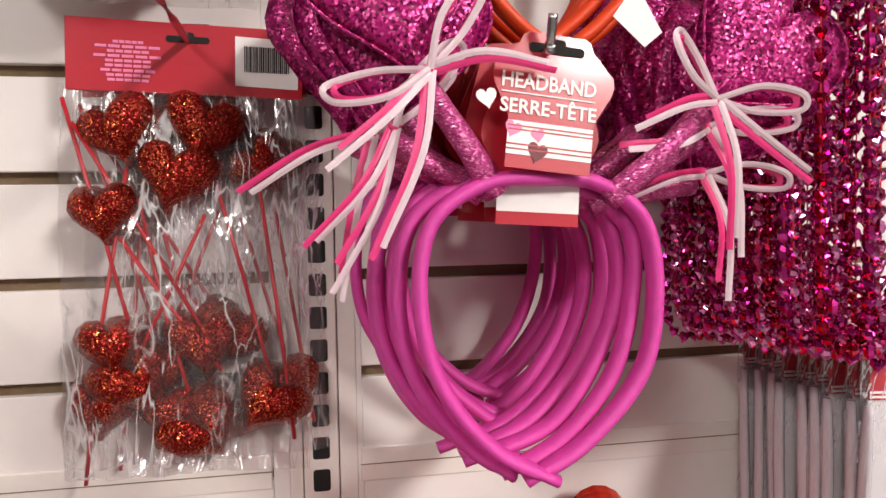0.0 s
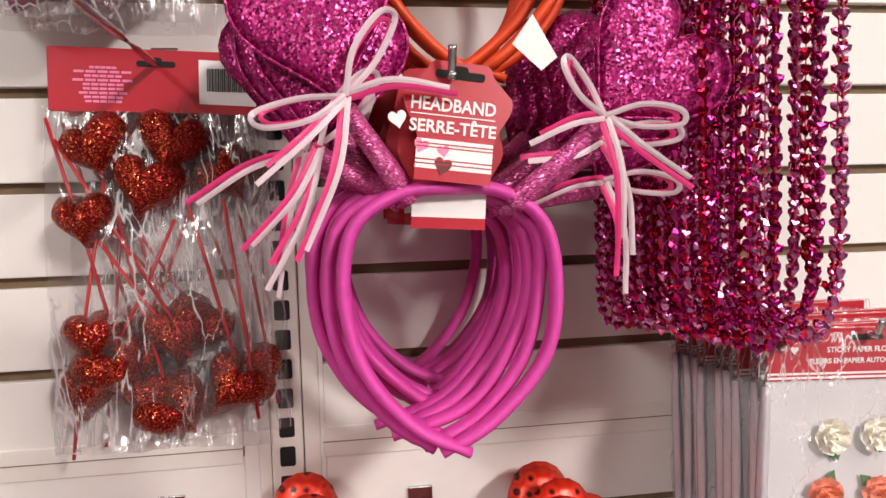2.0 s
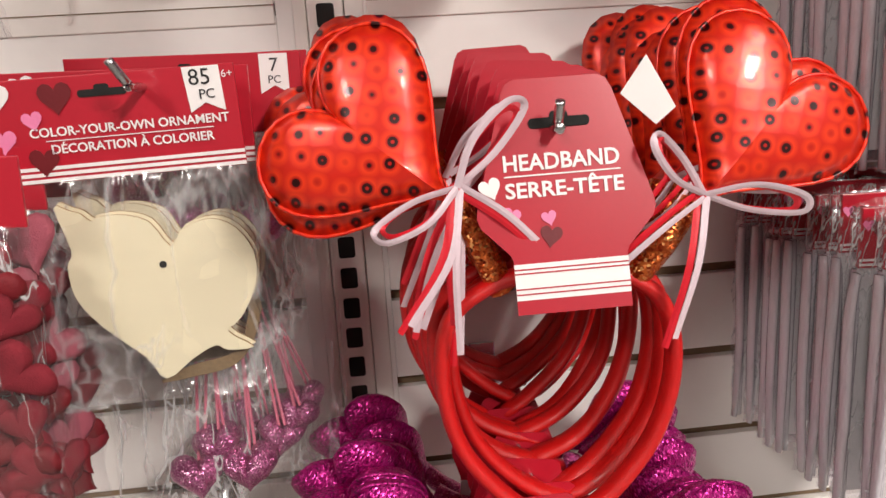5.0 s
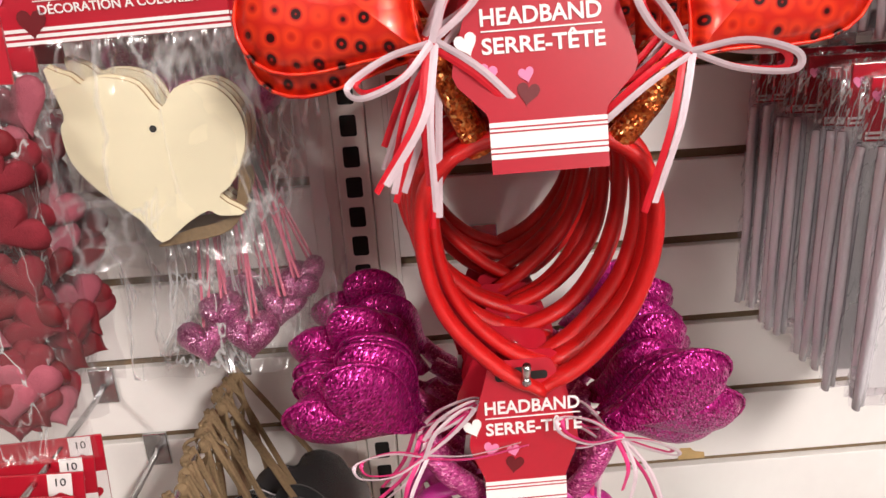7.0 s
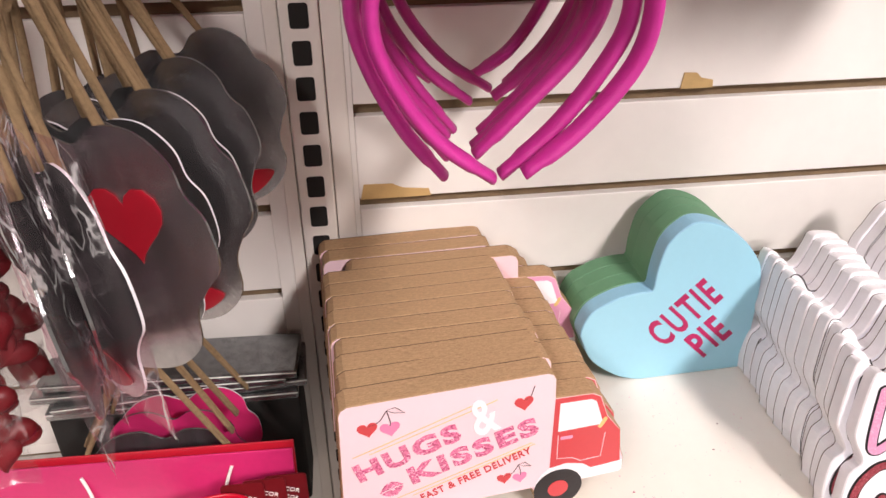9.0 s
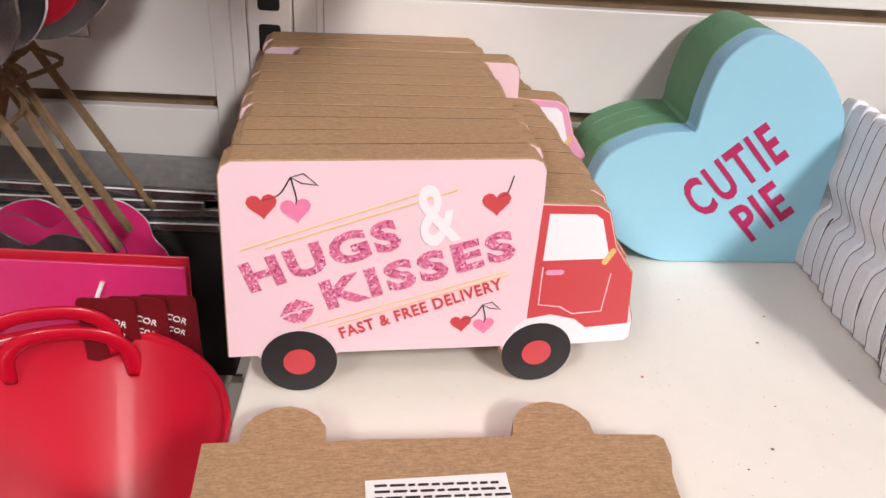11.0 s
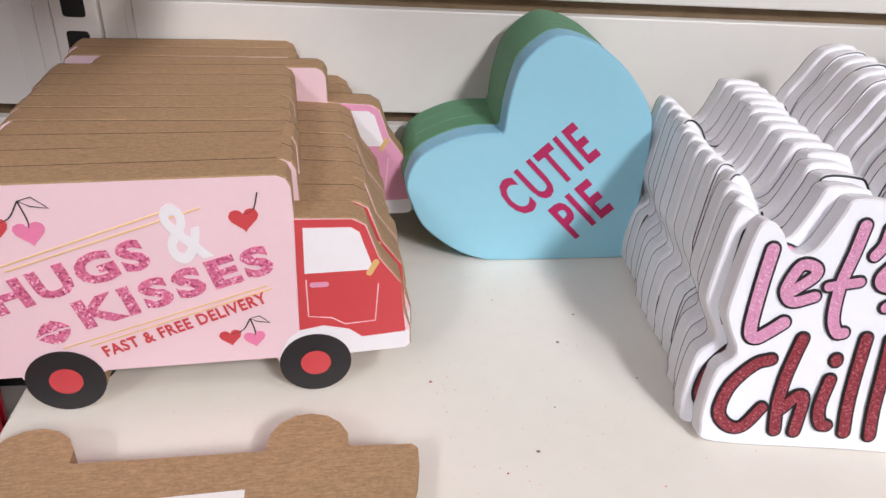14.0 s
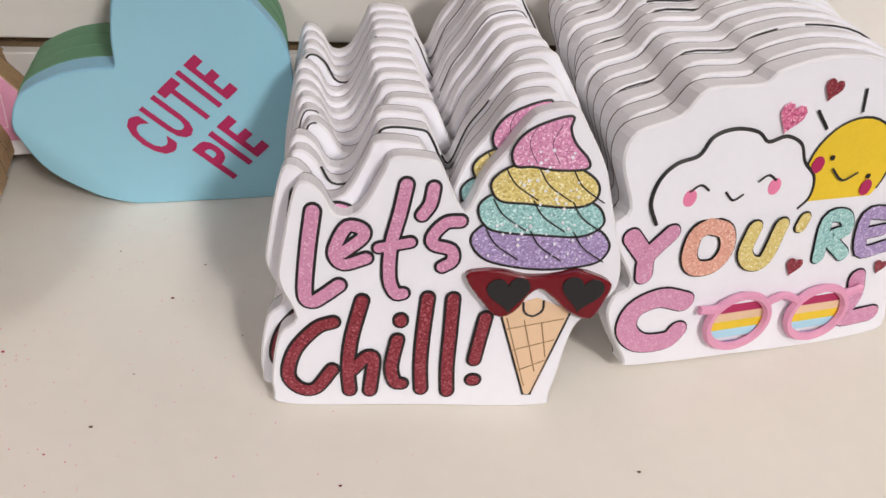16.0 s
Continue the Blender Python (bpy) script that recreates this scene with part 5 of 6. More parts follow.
for k, (x, y, z) in enumerate(((-0.232, 0.385, 1.365), (-0.240, 0.43, 1.367), (-0.244, 0.475, 1.368))):
    small_heart_bag(pose(x, y, z, 0, 2, 8), 30 + k, 0.105, 0.255, ("felt_red", "rosehead", "felt_red", "felt_rose", "rosehead"), 0.033, 84, "clear bag of red and pink felt hearts", "felt heart bags", fat=0.28)
hook(-0.238, 0.360, 1.360)
for k, (x, y, z) in enumerate(((-0.296, 0.40, 1.630), (-0.300, 0.45, 1.632))):
    small_heart_bag(pose(x, y, z, 0, -10, 6), 40 + k, 0.125, 0.215, ("cardwhite", "ink_pink", "redback", "gl_mauve"), 0.026, 34, "clear bag of pink and white heart pieces", "pink heart bags")
hook(-0.296, 0.372, 1.625)


def rose_pick_bag(at, seed):
    rnd = random.Random(seed)
    t = thing("pick_bag", at, "clear bag of rose glitter heart picks, seven pieces", "bagged picks", "rose heart pick bags")
    card = header_card(t, -0.072, 0.072, -0.044, 0.006)
    part("count_flag", slab(B(), [(0.046, 0.005), (0.064, 0.005), (0.064, -0.020), (0.055, -0.015), (0.046, -0.020)], -0.0022, -0.0018), "cardwhite", card)
    words("7", 0.012, "ink_black", card, pose(0.055, -0.0024, -0.006))
    words("PC", 0.007, "ink_black", card, pose(0.055, -0.0024, -0.0135))
    heads = ((-0.022, -0.284, 0.040), (0.014, -0.280, 0.042), (0.036, -0.264, 0.036), (-0.006, -0.262, 0.034), (0.048, -0.250, 0.032), (0.034, -0.110, 0.040), (-0.015, -0.100, 0.038), (-0.040, -0.085, 0.036))
    for x, z, s in heads:
        solid_heart("heart", t, (x, rnd.uniform(-0.006, 0.008), z), s, "gl_lilac", rnd.uniform(-25, 25), rnd)
    for k, (x, z, s) in enumerate(heads[:5]):
        for q in range(2):
            part("stick", tube(B(), [(x + 0.004 * q, 0, z + 0.012), (x * 0.4 + rnd.uniform(-0.012, 0.012), 0.004, -0.12)], 0.0011, 0.0011, 6), "pinkstick", t)
    film_bag(t, -0.078, 0.078, -0.312, -0.040, 0.030, seed)
    return t


rose_pick_bag(pose(-0.118, 0.500, 1.412, 0, 1, 2), 51)
rose_pick_bag(pose(-0.116, 0.535, 1.413, 0, 0, 1), 52)
hook(-0.128, 0.405, 1.399, 0.014, -0.006)


def ornament_bag(at, seed, front):
    rnd = random.Random(seed)
    t = thing("ornament_bag", at, "clear bag of plain wooden heart ornaments with red printed header", "bagged ornament", "wooden ornament bags")
    card = header_card(t, -0.080, 0.063, -0.045, 0.012, 0.0)
    for k in range(3):
        part("stripe", slab(B(), [(-0.080, -0.0445 + k * 0.0034), (0.063, -0.0445 + k * 0.0034), (0.063, -0.0425 + k * 0.0034), (-0.080, -0.0425 + k * 0.0034)], -0.0021, -0.0017), "cardwhite", card)
    for hx, hz, s, m in ((-0.064, 0.002, 0.016, "cardwhite"), (-0.033, 0.000, 0.018, "ink_dark"), (-0.047, -0.011, 0.011, "ink_pink"), (-0.064, -0.021, 0.014, "ink_pink"), (-0.045, -0.034, 0.016, "ink_dark")):
        part("heart_print", slab(B(), heart2(s, s, 20, hx, hz, rnd.uniform(-0.2, 0.2)), -0.0024, -0.0022), m, card)
    if front:
        words("COLOR-YOUR-OWN ORNAMENT", 0.0070, "cardwhite", card, pose(0.0035, -0.0022, -0.0195), fat=0.00012)
        part("rule", slab(B(), [(-0.042, -0.0222), (0.048, -0.0222), (0.048, -0.0217), (-0.042, -0.0217)], -0.0024, -0.0018), "cardwhite", card)
        words("DÉCORATION À COLORIER", 0.0070, "cardwhite", card, pose(0.0035, -0.0022, -0.0290), fat=0.00012)
        flag = part("count_flag", slab(B(), [(0.035, 0.0115), (0.055, 0.0115), (0.056, -0.0135), (0.0455, -0.0085), (0.037, -0.0135)], -0.0023, -0.0019), "cardwhite", card)
        words("85", 0.0125, "ink_black", flag, pose(0.0440, -0.0025, 0.0015))
        words("PC", 0.0075, "ink_black", flag, pose(0.0470, -0.0025, -0.0062))
        words("6+", 0.0060, "cardwhite", card, pose(0.0590, -0.0022, 0.0045))
    shape = [(-0.052, -0.056), (-0.044, -0.0585), (-0.038, -0.061), (-0.033, -0.066), (-0.028, -0.064), (-0.015, -0.064), (0.000, -0.070), (0.010, -0.086), (0.020, -0.076), (0.036, -0.072), (0.050, -0.079), (0.059, -0.096), (0.057, -0.116), (0.045, -0.137), (0.036, -0.145), (0.050, -0.157), (0.034, -0.157), (0.027, -0.153), (0.012, -0.160), (-0.006, -0.171), (-0.016, -0.155), (-0.038, -0.132), (-0.050, -0.112), (-0.051, -0.092), (-0.047, -0.083)]
    for k in range(3):
        dx, dz = (0, 0) if k == 0 else (rnd.uniform(-0.002, 0.003), rnd.uniform(0, 0.003))
        ob = part("wooden_heart", slab(B(), [(p.x, p.z) for p in curve_pts([((x - 0.004) * 0.94 + 0.0085 + dx, 0, (z + 0.096) * 0.94 - 0.096 + dz) for x, z in shape], 3, True)], -0.006 + k * 0.0026, -0.0038 + k * 0.0026, 0, 2, 0, 1), ["wood", "plyedge"], t, "thin plain birch heart with an arrow through it")
        if k == 0:
            part("hole", slab(B(), disc(0.0085, -0.097, 0.0021, 14), -0.0064, -0.0061), "black", ob)
    tw = B()
    for k in range(7):
        tube(tw, curve_pts([(0.054, 0.002, -0.115 - k * 0.002), (0.050 + 0.001 * k, -0.002, -0.140), (0.040, 0.001, -0.158 - 0.001 * k), (0.012, 0.001, -0.1635 - 0.001 * k), (-0.006, 0.002, -0.171)], 5), 0.0009, 0.0009, 5)
    part("twine", tw, "twine", t)
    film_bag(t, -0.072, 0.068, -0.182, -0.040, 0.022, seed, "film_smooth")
    return t


ornament_bag(pose(-0.141, 0.438, 1.396, 0, -1.5, 2), 61, True)
ornament_bag(pose(-0.137, 0.462, 1.398, 0, 1, 0), 62, False)


# ---- bead necklaces ----
def add_bead(bm, c, size, a, b):
    """A little puffed heart, cheap."""
    pts = heart2(size, size, 10)
    ca, sa, cb, sb = math.cos(a), math.sin(a), math.cos(b), math.sin(b)

    def at(x, y, z):
        x, y = x * ca - y * sa, x * sa + y * ca
        x, z = x * cb - z * sb, x * sb + z * cb
        return bm.verts.new((c[0] + x, c[1] + y, c[2] + z))
    rim = [at(x, 0, z) for x, z in pts]
    for s in (-1, 1):
        ring = [at(x * 0.62, s * size * 0.26, z * 0.62) for x, z in pts]
        top = at(0, s * size * 0.33, 0)
        for i in range(10):
            q = (rim[i - 1], rim[i], ring[i], ring[i - 1])
            bm.faces.new(q if s < 0 else q[::-1])
            tr = (ring[i - 1], ring[i], top)
            bm.faces.new(tr if s < 0 else tr[::-1])


bead_mesh = {}


def necklace(x, y, half, low, mat, seed, top=1.99, hx=0.29):
    rnd = random.Random(seed)
    t = thing("bead_necklace", (0, 0, 0), {"bead1": "shiny magenta heart bead necklace hanging in a loop", "bead2": "shiny pink heart bead necklace hanging in a loop", "bead3": "shiny crimson heart bead necklace hanging in a loop"}[mat], "necklace", "bead necklaces")
    pts = [(hx, y, top), (x - half * 0.75, y, top - 0.06), (x - half, y, top - 0.16), (x - half, y + rnd.uniform(-0.003, 0.003), low + 0.05 + half * 0.3), (x - half * 0.72, y, low + 0.010), (x, y - 0.003, low), (x + half * 0.72, y, low + 0.010), (x + half, y + rnd.uniform(-0.003, 0.003), low + 0.05 + half * 0.3), (x + half, y, top - 0.16), (x + half * 0.75, y, top - 0.06), (hx, y, top)]
    run = curve_pts(pts, 40)
    last = None
    s = 0.0098 if mat != "bead3" else 0.0090
    for p in run:
        if last is None or (p - last).length > s * 0.92:
            if p.z < 1.87:
                if mat not in bead_mesh:
                    bm = B()
                    add_bead(bm, (0, 0, 0), s, 0, 0)
                    bead = part("bead", bm, mat, t)
                    bead_mesh[mat] = bead.data
                else:
                    bead = new("bead", bead_mesh[mat])
                    bead.parent = t
                bead.matrix_basis = pose(p.x, p.y, p.z, 0, math.degrees(rnd.uniform(-0.35, 0.35)), math.degrees(rnd.uniform(-0.9, 0.9)))
            last = p
    cord = [p for p in run[::8]]
    part("cord", tube(B(), cord, 0.0006, 0.0006, 4), "cardred", t)
    return t


rb = random.Random(14)
kinds = ["bead1", "bead2", "bead3", "bead1", "bead2", "bead1", "bead2"]
for i in range(54):
    y = 0.375 + i * 0.0036
    half = 0.010 + 0.032 * ((i * 0.618) % 1.0)
    necklace(0.288 - 0.038 + 0.074 * ((i * 0.382 + 0.4) % 1.0), y, half, 1.566 - 0.012 * i / 54 + rb.uniform(-0.008, 0.010), kinds[i % 7], 100 + i)
necklace(0.342, 0.400, 0.013, 1.596, "bead3", 171, hx=0.335)
hook(0.29, 0.362, 1.988)


# ---- packs of paper flowers ----
def paper_flower(parent, c, size, mat, rnd):
    bm = B()
    for ring, (n, r, lift) in enumerate(((7, 1.0, 0.0), (6, 0.72, 0.35), (4, 0.42, 0.65))):
        for k in range(n):
            a = k * math.tau / n + ring * 0.5 + rnd.uniform(-0.2, 0.2)
            ca, sa = math.cos(a), math.sin(a)
            q = size * 0.5 * r
            w = q * 0.75
            rows = [(0.15, w * 0.3, 0), (0.6, w, -0.12), (1.0, w * 0.8, 0.10 + 0.2 * ring * rnd.random())]
            vs = []
            for d, ww, up in rows:
                for s in (-1, 0, 1):
                    px, pz = ca * q * d - sa * s * ww * 0.6, sa * q * d + ca * s * ww * 0.6
                    vs.append(bm.verts.new((c[0] + px, c[1] - size * (0.10 + lift * 0.3 + up * 0.5 + (0.05 if s == 0 else 0.0)), c[2] + pz)))
            for rr in range(2):
                for s in range(2):
                    i0 = rr * 3 + s
                    bm.faces.new((vs[i0], vs[i0 + 1], vs[i0 + 4], vs[i0 + 3]))
    f = part("paper_flower", bm, mat, parent)
    lf = B()
    for k in range(2):
        a = rnd.uniform(0, 6.28)
        flat(lf, [(c[0] + math.cos(a + o) * size * r, c[2] + math.sin(a + o) * size * r) for o, r in ((0, 0.25), (-0.35, 0.5), (0, 0.72), (0.35, 0.5))], c[1] - 0.0012, 0.0006)
    part("paper_leaf", lf, "leaf", f)


def flower_pack(at, seed, h, full):
    rnd = random.Random(seed)
    t = thing("flower_pack", at, "clear pack of sticky paper flowers with red card header", "craft pack", "paper flower packs")
    card = part("backing_card", box(B(), 0, 0.150, 0.0, 0.0012, -h, -0.030, 0.0002), "packcard", t, "speckled white backing card")
    head = part("header_card", box(B(), 0, 0.150, -0.0012, 0.0022, -0.034, 0.004, 0.0005), "cardred", t, "red card header")
    for k in range(2):
        part("stripe", slab(B(), [(0, -0.0325 + k * 0.003), (0.15, -0.0325 + k * 0.003), (0.15, -0.031 + k * 0.003), (0, -0.031 + k * 0.003)], -0.0017, -0.0013), "cardwhite", head)
    for hx, s, m in ((0.010, 0.011, "ink_dark"), (0.004, 0.007, "ink_pink"), (0.020, 0.006, "cardwhite")):
        part("heart_print", slab(B(), heart2(s, s, 16, hx, -0.006 - hx * 0.3), -0.0018, -0.0014), m, head)
    if full:
        words("STICKY PAPER FLOWERS", 0.0055, "cardwhite", head, pose(0.075, -0.0016, -0.0135), fat=0.0001)
        words("FLEURS EN PAPIER AUTOCOLLANTES", 0.0052, "cardwhite", head, pose(0.075, -0.0016, -0.0215), fat=0.0001)
        part("hang_hole", slab(B(), rounded(0.062, 0.088, -0.005, -0.001, 0.0018), -0.0018, -0.0014), "black", head)
    cols = range(3) if full else range(2)
    for r, m in enumerate(("flower_w", "flower_c", "flower_l", "flower_p")):
        for c in cols:
            paper_flower(t, (0.046 + c * 0.040 + rnd.uniform(-0.004, 0.004), -0.001, -0.074 - r * 0.0435 * h / 0.224), 0.027, m, rnd) if full or rnd.random() < 0.6 else None
    for k in range(2):
        part("film_fold", tube(B(), curve_pts([(-0.004 + 0.005 * k + rnd.uniform(-0.001, 0.001), -0.004 + 0.006 * k + rnd.uniform(-0.002, 0.002), z) for z in (-0.036, -h * 0.35, -h * 0.7, -h - 0.012)], 5), 0.0032, 0.0052, 8, taper=lambda q: 0.55 + 0.45 * math.sin(math.pi * (0.12 + 0.8 * q))), "filmfold", t, "folded grey film edge", smooth=True)
    film_bag(t, -0.006, 0.156, -h - 0.014, 0.005, 0.018, seed, "film_grey")
    return t


for i in range(9):
    flower_pack(pose(0.316 + (0.003 * math.sin(i * 2.1)), 0.424 + i * 0.0165, 1.560 - 0.002 * (i % 3), 0, 1.5 if i == 0 else 0.8 * math.sin(i * 3), -3), 70 + i, 0.224, i == 0)
hook(0.391, 0.404, 1.5575)
for i in range(11):
    flower_pack(pose(0.290 + 0.003 * math.sin(i * 1.7), 0.385 + i * 0.0172, 1.304 - 0.003 * (i % 3), 0, 0.8 * math.sin(i * 3 + 1), -5), 90 + i, 0.188, i == 0)
hook(0.365, 0.366, 1.3015)


# ---- plaques on twine, and what stands below them ----
def plaque(at, seed, mat, redside, drop=0.060, big=1.0, spread=0.024):
    """A cut-out board on a twine loop; the origin is the top of the loop."""
    rnd = random.Random(seed)
    t = thing("hanging_plaque", at, "dark grey cut-out plaque hanging on jute twine" if mat != "hotpink" else "hot pink cut-out plaque hanging on jute twine", "plaque", "plaques on twine")
    raw = [(0, -196), (30, -190), (52, -170), (58, -142), (70, -124), (86, -104), (86, -70), (76, -52), (72, -30), (54, -10), (28, -6), (6, -18), (-20, -4), (-50, -10), (-72, -32), (-76, -54), (-86, -72), (-84, -106), (-68, -126), (-58, -144), (-52, -172), (-28, -190)]
    o = [(x * big, z * big - drop) for x, z in smooth_outline(raw)]
    part("board", slab(B(), o, 0, 0.0014, 0, 2, 0, 1, 0), [mat, "darkgrey" if seed % 3 else "signedge"], t)
    if redside:
        part("red_patch", slab(B(), heart2(0.054 * big, 0.056 * big, 24, 0.030 * big, -drop - 0.075 * big), -0.0008, -0.0003), "cardred", t, "red printed patch")
    else:
        part("red_tip", slab(B(), [(x * big, z * big - drop) for x, z in smooth_outline([(-34, -170), (0, -160), (34, -170), (24, -181), (0, -188), (-24, -181)])], -0.0008, -0.0003), "cardred", t)
    for s in (-1, 1):
        for q in range(2):
            part("twine", tube(B(), curve_pts([(0.002 * s, 0.003 * q, 0.003), (s * spread * 0.45 + 0.002 * q, 0.003, -drop * 0.5), (s * spread, 0.0015 + 0.003 * q, -drop - 0.012)], 6), 0.0017, 0.0017, 6), "twine", t, smooth=True)
    if seed < 133:
        film_bag(t, -0.078 * big, 0.078 * big, -drop - 0.205 * big, -drop + 0.01, 0.020, seed, "film_rose")
    kn = B()
    bmesh.ops.create_icosphere(kn, subdivisions=2, radius=0.0055, matrix=Matrix.Translation((0, -0.003, -0.004)))
    knot = part("knot", kn, "twine", t)
    for q in range(2):
        part("loose_end", tube(B(), curve_pts([(0.004, -0.003, -0.004), (rnd.uniform(-0.02, 0.02), -0.006, -0.012 - 0.008 * q), (rnd.uniform(-0.03, 0.01), -0.008, -0.028 - 0.012 * q)], 5), 0.0015, 0.0015, 5), "twine", knot)
    return t


for i in range(13):
    turn = (-70, -64, -48)[i] if i < 3 else -34 + 2.2 * i + 5 * math.sin(i * 2.7)
    plaque(pose(-0.150 + 0.004 * math.sin(i * 2.3), 0.362 + i * 0.0165, 1.069, 4 - 0.5 * i, 2 - 1.7 * i + 4 * math.sin(i * 1.9), turn), 130 + i, ("grey", "darkgrey", "grey")[i % 3], i in (3, 4, 5, 8), 0.086 + 0.0010 * i + 0.006 * math.sin(i * 4.1), (0.70 if i < 3 else 0.84 - 0.021 * i) + 0.03 * math.sin(i * 3.3))
hook(-0.150, 0.350, 1.066, 0.008)
for i in range(4):
    plaque(pose(-0.150 + 0.004 * math.sin(i * 2.3), 0.455 + i * 0.020, 0.822, 2, 3 * math.sin(i * 1.9), 6 * math.sin(i * 2.7)), 150 + i, ("hotpink", "darkgrey", "hotpink")[i % 3], False, 0.092, 0.62, 0.05)
hook(-0.150, 0.435, 0.819, 0.008)


def garland_card(at, seed):
    t = thing("garland_pack", at, "small red and white card pack printed with hearts", "craft pack", "heart garland packs")
    c = part("card", box(B(), -0.045, 0.045, 0, 0.002, -0.075, 0, 0.0005), "cardred", t)
    part("white_panel", slab(B(), [(-0.045, -0.074), (0.045, -0.074), (0.045, -0.036), (-0.045, -0.036)], -0.0006, -0.0002), "cardwhite", c)
    for k in range(4):
        part("heart_print", slab(B(), heart2(0.014, 0.014, 18, -0.033 + k * 0.022, -0.055 - 0.004 * (k % 2)), -0.001, -0.0008), "cardred", c)
    part("count_flag", slab(B(), [(0.018, 0), (0.036, 0), (0.036, -0.022), (0.027, -0.017), (0.018, -0.022)], -0.0007, -0.0003), "cardwhite", c)
    words("10", 0.010, "ink_black", c, pose(0.027, -0.0009, -0.011))
    return t


for i in range(6):
    garland_card(pose(-0.270 - 0.002 * i, 0.385 + i * 0.022, 1.054 + 0.003 * (i % 2), 0, 14 - 2 * i, 10) @ Matrix.Scale(0.9, 4), 160 + i)
hook(-0.270, 0.367, 1.049)
for k, (x, y, z) in enumerate(((-0.236, 0.405, 0.985), (-0.240, 0.44, 0.985), (-0.246, 0.475, 0.985))):
    small_heart_bag(pose(x, y, z, 0, 3, 6), 170 + k, 0.095, 0.225, ("rosehead", "rosehead", "ink_dark"), 0.027, 52, "clear bag of dark red rose heads", "rose head bags", False, 0.45)
hook(-0.236, 0.382, 0.980)


def pail(at):
    t = thing("pail", at, "small glossy red metal pail with strap handle", "pail", "red pails")
    bm = B()
    prof = [(0.000, 0.0), (0.055, 0.0), (0.058, 0.003), (0.078, 0.118), (0.080, 0.121), (0.0815, 0.119), (0.0805, 0.116), (0.076, 0.116), (0.056, 0.005), (0.000, 0.004)]
    rows = [[bm.verts.new((r * math.cos(a * math.tau / 48), r * math.sin(a * math.tau / 48), z)) for a in range(48)] for r, z in prof[1:-1]]
    for a, b in zip(rows, rows[1:]):
        for i in range(48):
            bm.faces.new((a[i - 1], a[i], b[i], b[i - 1]))
    bm.faces.new(rows[0][::-1])
    bm.faces.new(rows[-1])
    part("bucket", bm, "pail", t, smooth=True)
    part("handle", tube(B(), curve_pts([(-0.030, 0.066, 0.108), (-0.027, 0.066, 0.128), (-0.013, 0.066, 0.139), (0.013, 0.066, 0.139), (0.027, 0.066, 0.128), (0.030, 0.066, 0.108)], 6), 0.0045, 0.0014, 8), "pail", t, smooth=True)
    return t


pail(pose(-0.100, 0.352, 0.5856, 0, 0, 8) @ Matrix.Diagonal((1, 1, 0.86, 1)))
pail(pose(-0.100, 0.352, 0.5980, 0, 0, 14) @ Matrix.Diagonal((1, 1, 0.86, 1)))
for i in range(3):
    t = thing("tag_card", (-0.090 + 0.014 * i, 0.425 + 0.002 * i, 0.722), "dark red printed swing tag", "tag", "swing tags")
    c = part("card", slab(B(), rounded(-0.014, 0.014, -0.05, 0, 0.003), 0, 0.0008), "ink_dark", t)
    words("DECOR", 0.0050, "cardwhite", c, pose(0, -0.0004, -0.014, 0, 20))
    words("DÉCOR", 0.0042, "cardwhite", c, pose(0, -0.0004, -0.021, 0, 20))

lower = thing("shelf", (-0.6, 0, 0.585), "cream metal lower shelf under hanging goods", "shelf", kind="structure")
part("shelf_plate", box(B(), -0.62, 0.536, 0.255, WALL - 0.004, -0.012, 0, 0.0015), "shelf", lower)
folder = thing("foil_folder", pose(-0.150, 0.432, 0.5858, -8, 0, -2), "hot pink foil gift folder standing on the lower shelf", "folder")
part("front_sheet", box(B(), -0.12, 0.092, 0, 0.0016, 0, 0.142, 0.0006), "hotpink", folder)
part("back_sheet", box(B(), -0.121, 0.093, 0.004, 0.0056, 0, 0.146, 0.0006), "cardred", folder)
part("cord_handle", tube(B(), curve_pts([(-0.05, -0.001, 0.132), (-0.03, -0.006, 0.09), (0.03, -0.006, 0.09), (0.05, -0.001, 0.132)], 6), 0.0012), "cardwhite", folder)
carton = thing("carton", (-0.150, 0.556, 0.5854), "black cardboard carton under wrapped packs", "box")
part("body", box(B(), -0.10, 0.092, -0.024, 0.024, 0, 0.115, 0.002), "black", carton)
part("flap", box(B(), -0.099, 0.091, -0.0238, 0.0238, 0.1152, 0.1165), "darkgrey", carton)
for i in range(4):
    t = thing("foil_card_pack", pose(-0.150 + 0.008 * math.sin(i * 2.2), 0.555, 0.7021 + i * 0.0078, 0, 0, 3 * math.sin(i * 1.7)), "glossy black wrapped pack with thin white edges", "pack", "black wrapped packs")
    part("wrap", box(B(), -0.10, 0.092, -0.026, 0.025, 0, 0.0076, 0.0016), "darkgrey", t)
    part("white_edge", box(B(), -0.10, 0.092, -0.0268, -0.0261, 0.0058, 0.0066), "cardwhite", t)


# ---- litter and tape ----
rc = random.Random(77)
spots = [(0.173, 0.400, "wine"), (0.202, 0.340, "wine"), (0.215, 0.47, "ink_dark"), (0.245, 0.43, "ink_dark"), (0.232, 0.38, "ink_dark"), (0.260, 0.455, "ink_dark"), (0.195, 0.315, "ink_dark"), (0.24, 0.305, "flower_c"), (0.28, 0.40, "groove"), (0.32, 0.31, "ink_dark"), (0.16, 0.44, "groove"), (0.45, 0.30, "groove"), (0.35, 0.285, "ink_dark"), (0.218, 0.352, "groove"), (0.27, 0.33, "ink_pink")]
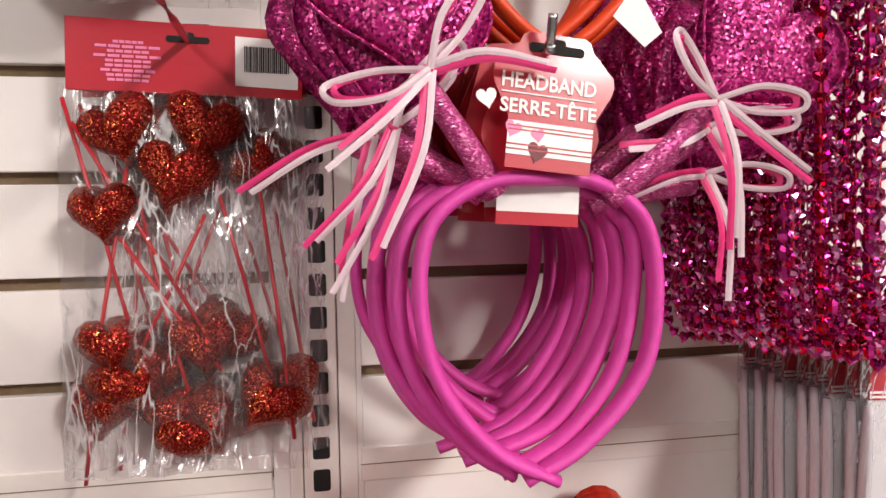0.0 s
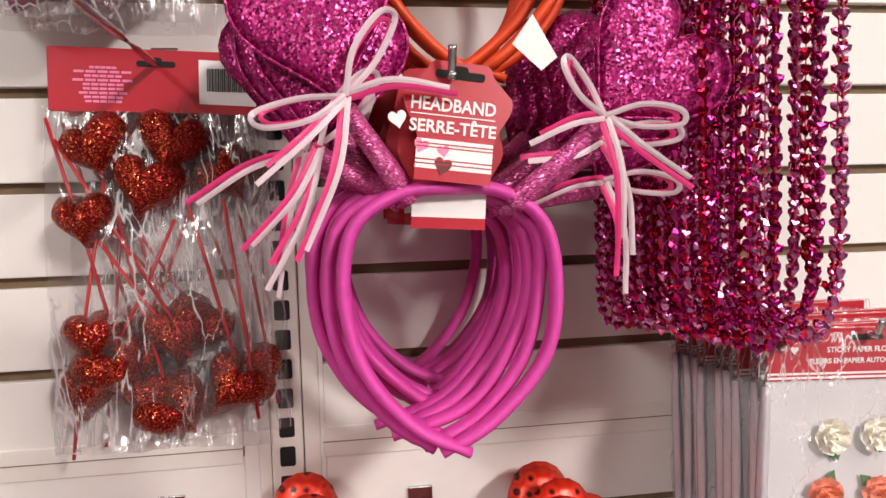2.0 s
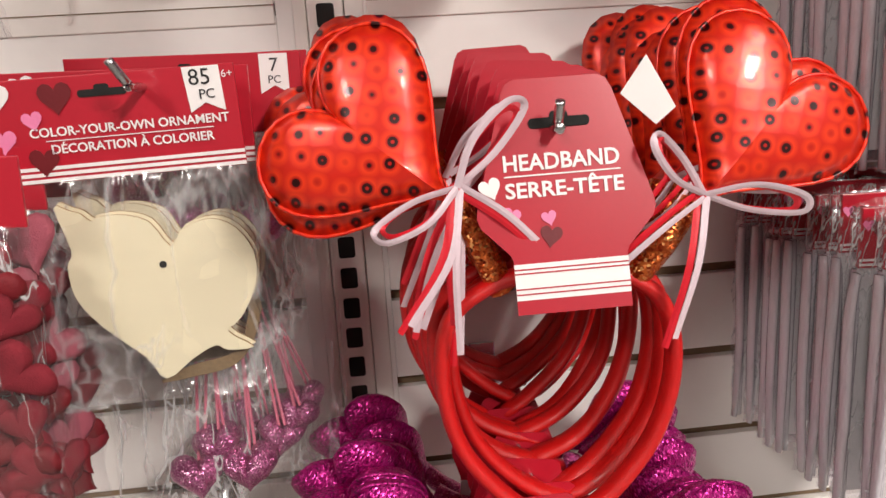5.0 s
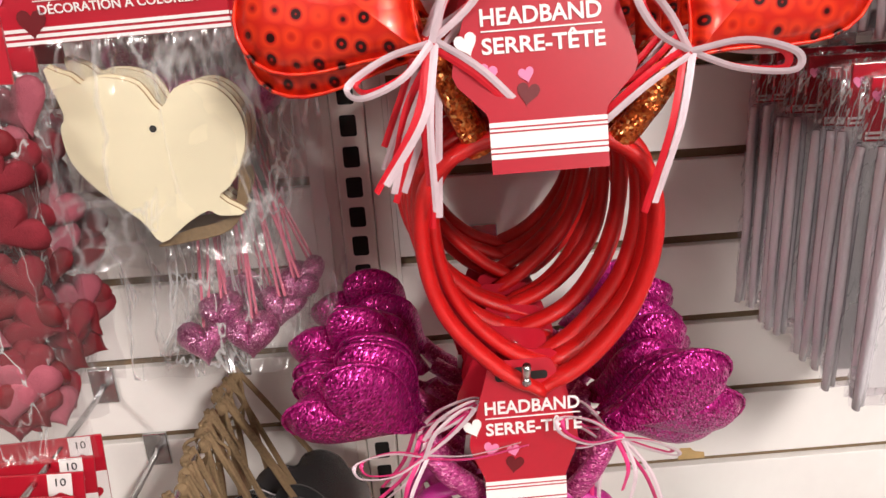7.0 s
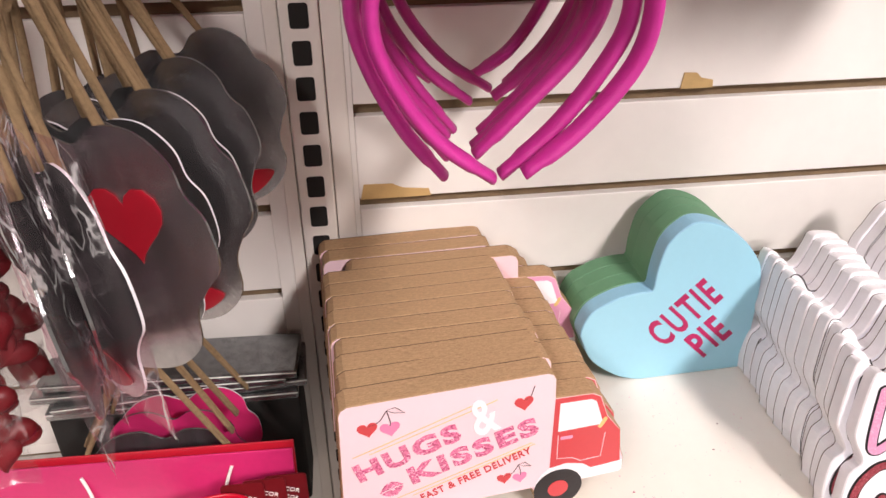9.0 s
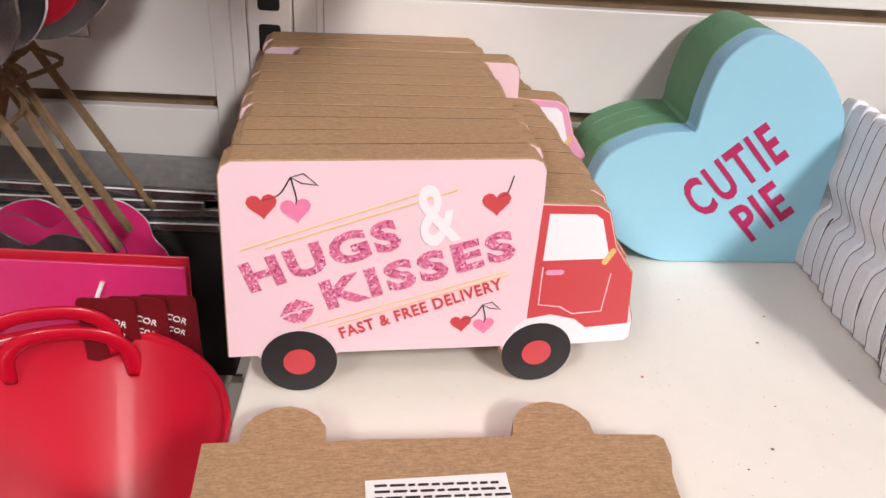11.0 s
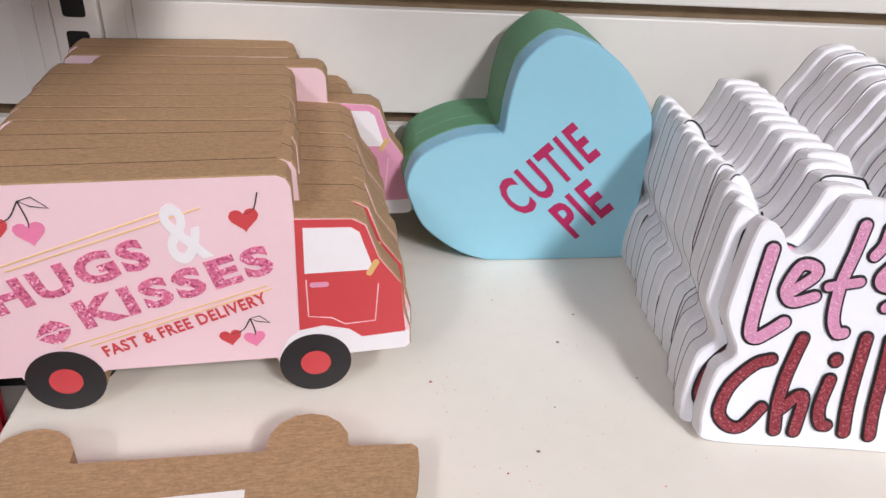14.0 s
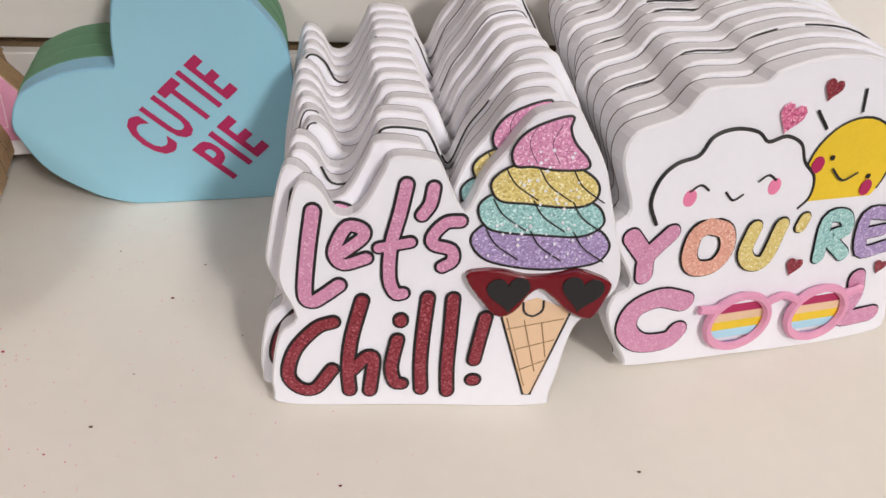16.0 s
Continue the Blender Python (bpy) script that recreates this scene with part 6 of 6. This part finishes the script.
for x, y, m in spots:
    bm = B()
    bmesh.ops.create_icosphere(bm, subdivisions=1, radius=0.0006 * rc.uniform(0.5, 1.2))
    for v in bm.verts:
        v.co = Vector((v.co.x * 1.5, v.co.y, v.co.z * 0.5 + 0.0005))
    ob = tagged(part("crumb", bm, m), "tiny dark crumb of glitter on the shelf", "crumb", "crumbs")
    ob.location = (x, y, SHELF + 0.0001)
for x, z, w in ((0.252, 0.9225, 0.026), (0.003, 0.8465, 0.055)):
    bm = B()
    slab(bm, [(0, 0), (w, 0), (w * 0.97, 0.006), (w * 0.6, 0.008), (w * 0.45, 0.012), (w * 0.05, 0.0125)], 0, 0.0008)
    ob = tagged(part("tape_scrap", bm, "tape"), "brown scrap of old tape stuck on the wall", "tape", "tape scraps")
    ob.location = (x, WALL - 0.0012, z)

dust = B()
for i in range(260):
    x, y = rc.gauss(0.20, 0.07), rc.uniform(0.285, 0.50)
    a, q = rc.uniform(0, 3.1), rc.uniform(0.0002, 0.0005)
    vs = [dust.verts.new((x + q * math.cos(a + k * 2.1), y + q * math.sin(a + k * 2.1), SHELF + 0.0003)) for k in range(3)]
    dust.faces.new(vs)
tagged(part("glitter_dust", dust, "ink_pink"), "fine pink glitter dust strewn on the shelf", "glitter", kind="stuff")


# ---- slats of the wall, last ----
def slat_wall():
    for name, x0, x1 in (("wall_left", -1.25, -0.055), ("wall_right", -0.002, 1.35)):
        back = tagged(part(name, box(B(), x0, x1, WALL + 0.009, WALL + 0.022, 0.16, 2.35), "groove"), "off-white slatted display wall with brown grooves", "wall", kind="structure")
        share = None
        gx0, gx1 = (x0, x1 - 0.012) if x0 < -0.5 else (x0 + 0.004, x1)
        # slim edge posts close the groove ends
        part("edge_strip", box(B(), *((x1 - 0.0118, x1) if x0 < -0.5 else (x0, x0 + 0.0038)), WALL, WALL + 0.009, 0.16, 2.35), "laminate", back)
        for k in range(-9, 20):
            z = GROOVE + k * PITCH
            bm = box(B(), gx0, gx1, WALL, WALL + 0.0088, z + 0.0045, z + PITCH - 0.0045, 0.0009) if share is None else None
            if share is None:
                ob = part("slat", bm, "laminate", back)
                share, z_first = ob.data, z
            else:
                ob = new("slat", share)
                ob.parent = back
            ob.location = (0, 0, z - z_first)
        # joint where two wall boards meet
        zj = GROOVE + 8 * PITCH
        jx0, jx1 = (x0, -0.068) if x0 < -0.5 else (0.0, x1)
        part("joint_trim", box(B(), jx0, jx1, WALL - 0.0016, WALL + 0.0085, zj - 0.011, zj + 0.016, 0.001), "upright", back, "plain cream trim over the board joint")
        part("joint_line", box(B(), jx0, jx1, WALL - 0.0022, WALL - 0.0018, zj + 0.0025, zj + 0.0032), "groove", back)


def upright_post():
    t = thing("shelf_upright", (-0.0305, WALL, 0.16), "cream metal shelf upright with a row of black slots", "upright", kind="structure")
    part("post", box(B(), -0.0135, 0.0135, -0.003, 0.03, 0, 2.2, 0.0015), "upright", t)
    part("side_strip", box(B(), -0.0245, -0.0142, 0.0, 0.02, 0, 2.2, 0.001), "upright", t)
    part("side_strip", box(B(), 0.0142, 0.0284, 0.0, 0.02, 0, 2.2, 0.001), "upright", t)
    share = None
    for i in range(76):
        if share is None:
            bm = B()
            slab(bm, rounded(-0.0066, 0.0066, -0.0086, 0.0086, 0.002, 2), -0.0034, -0.0031)
            ob = part("slot", bm, "black", t)
            share = ob.data
        else:
            ob = new("slot", share)
            ob.parent = t
        ob.location = (0, 0, 0.015 + i * 0.0254)


slat_wall()
upright_post()
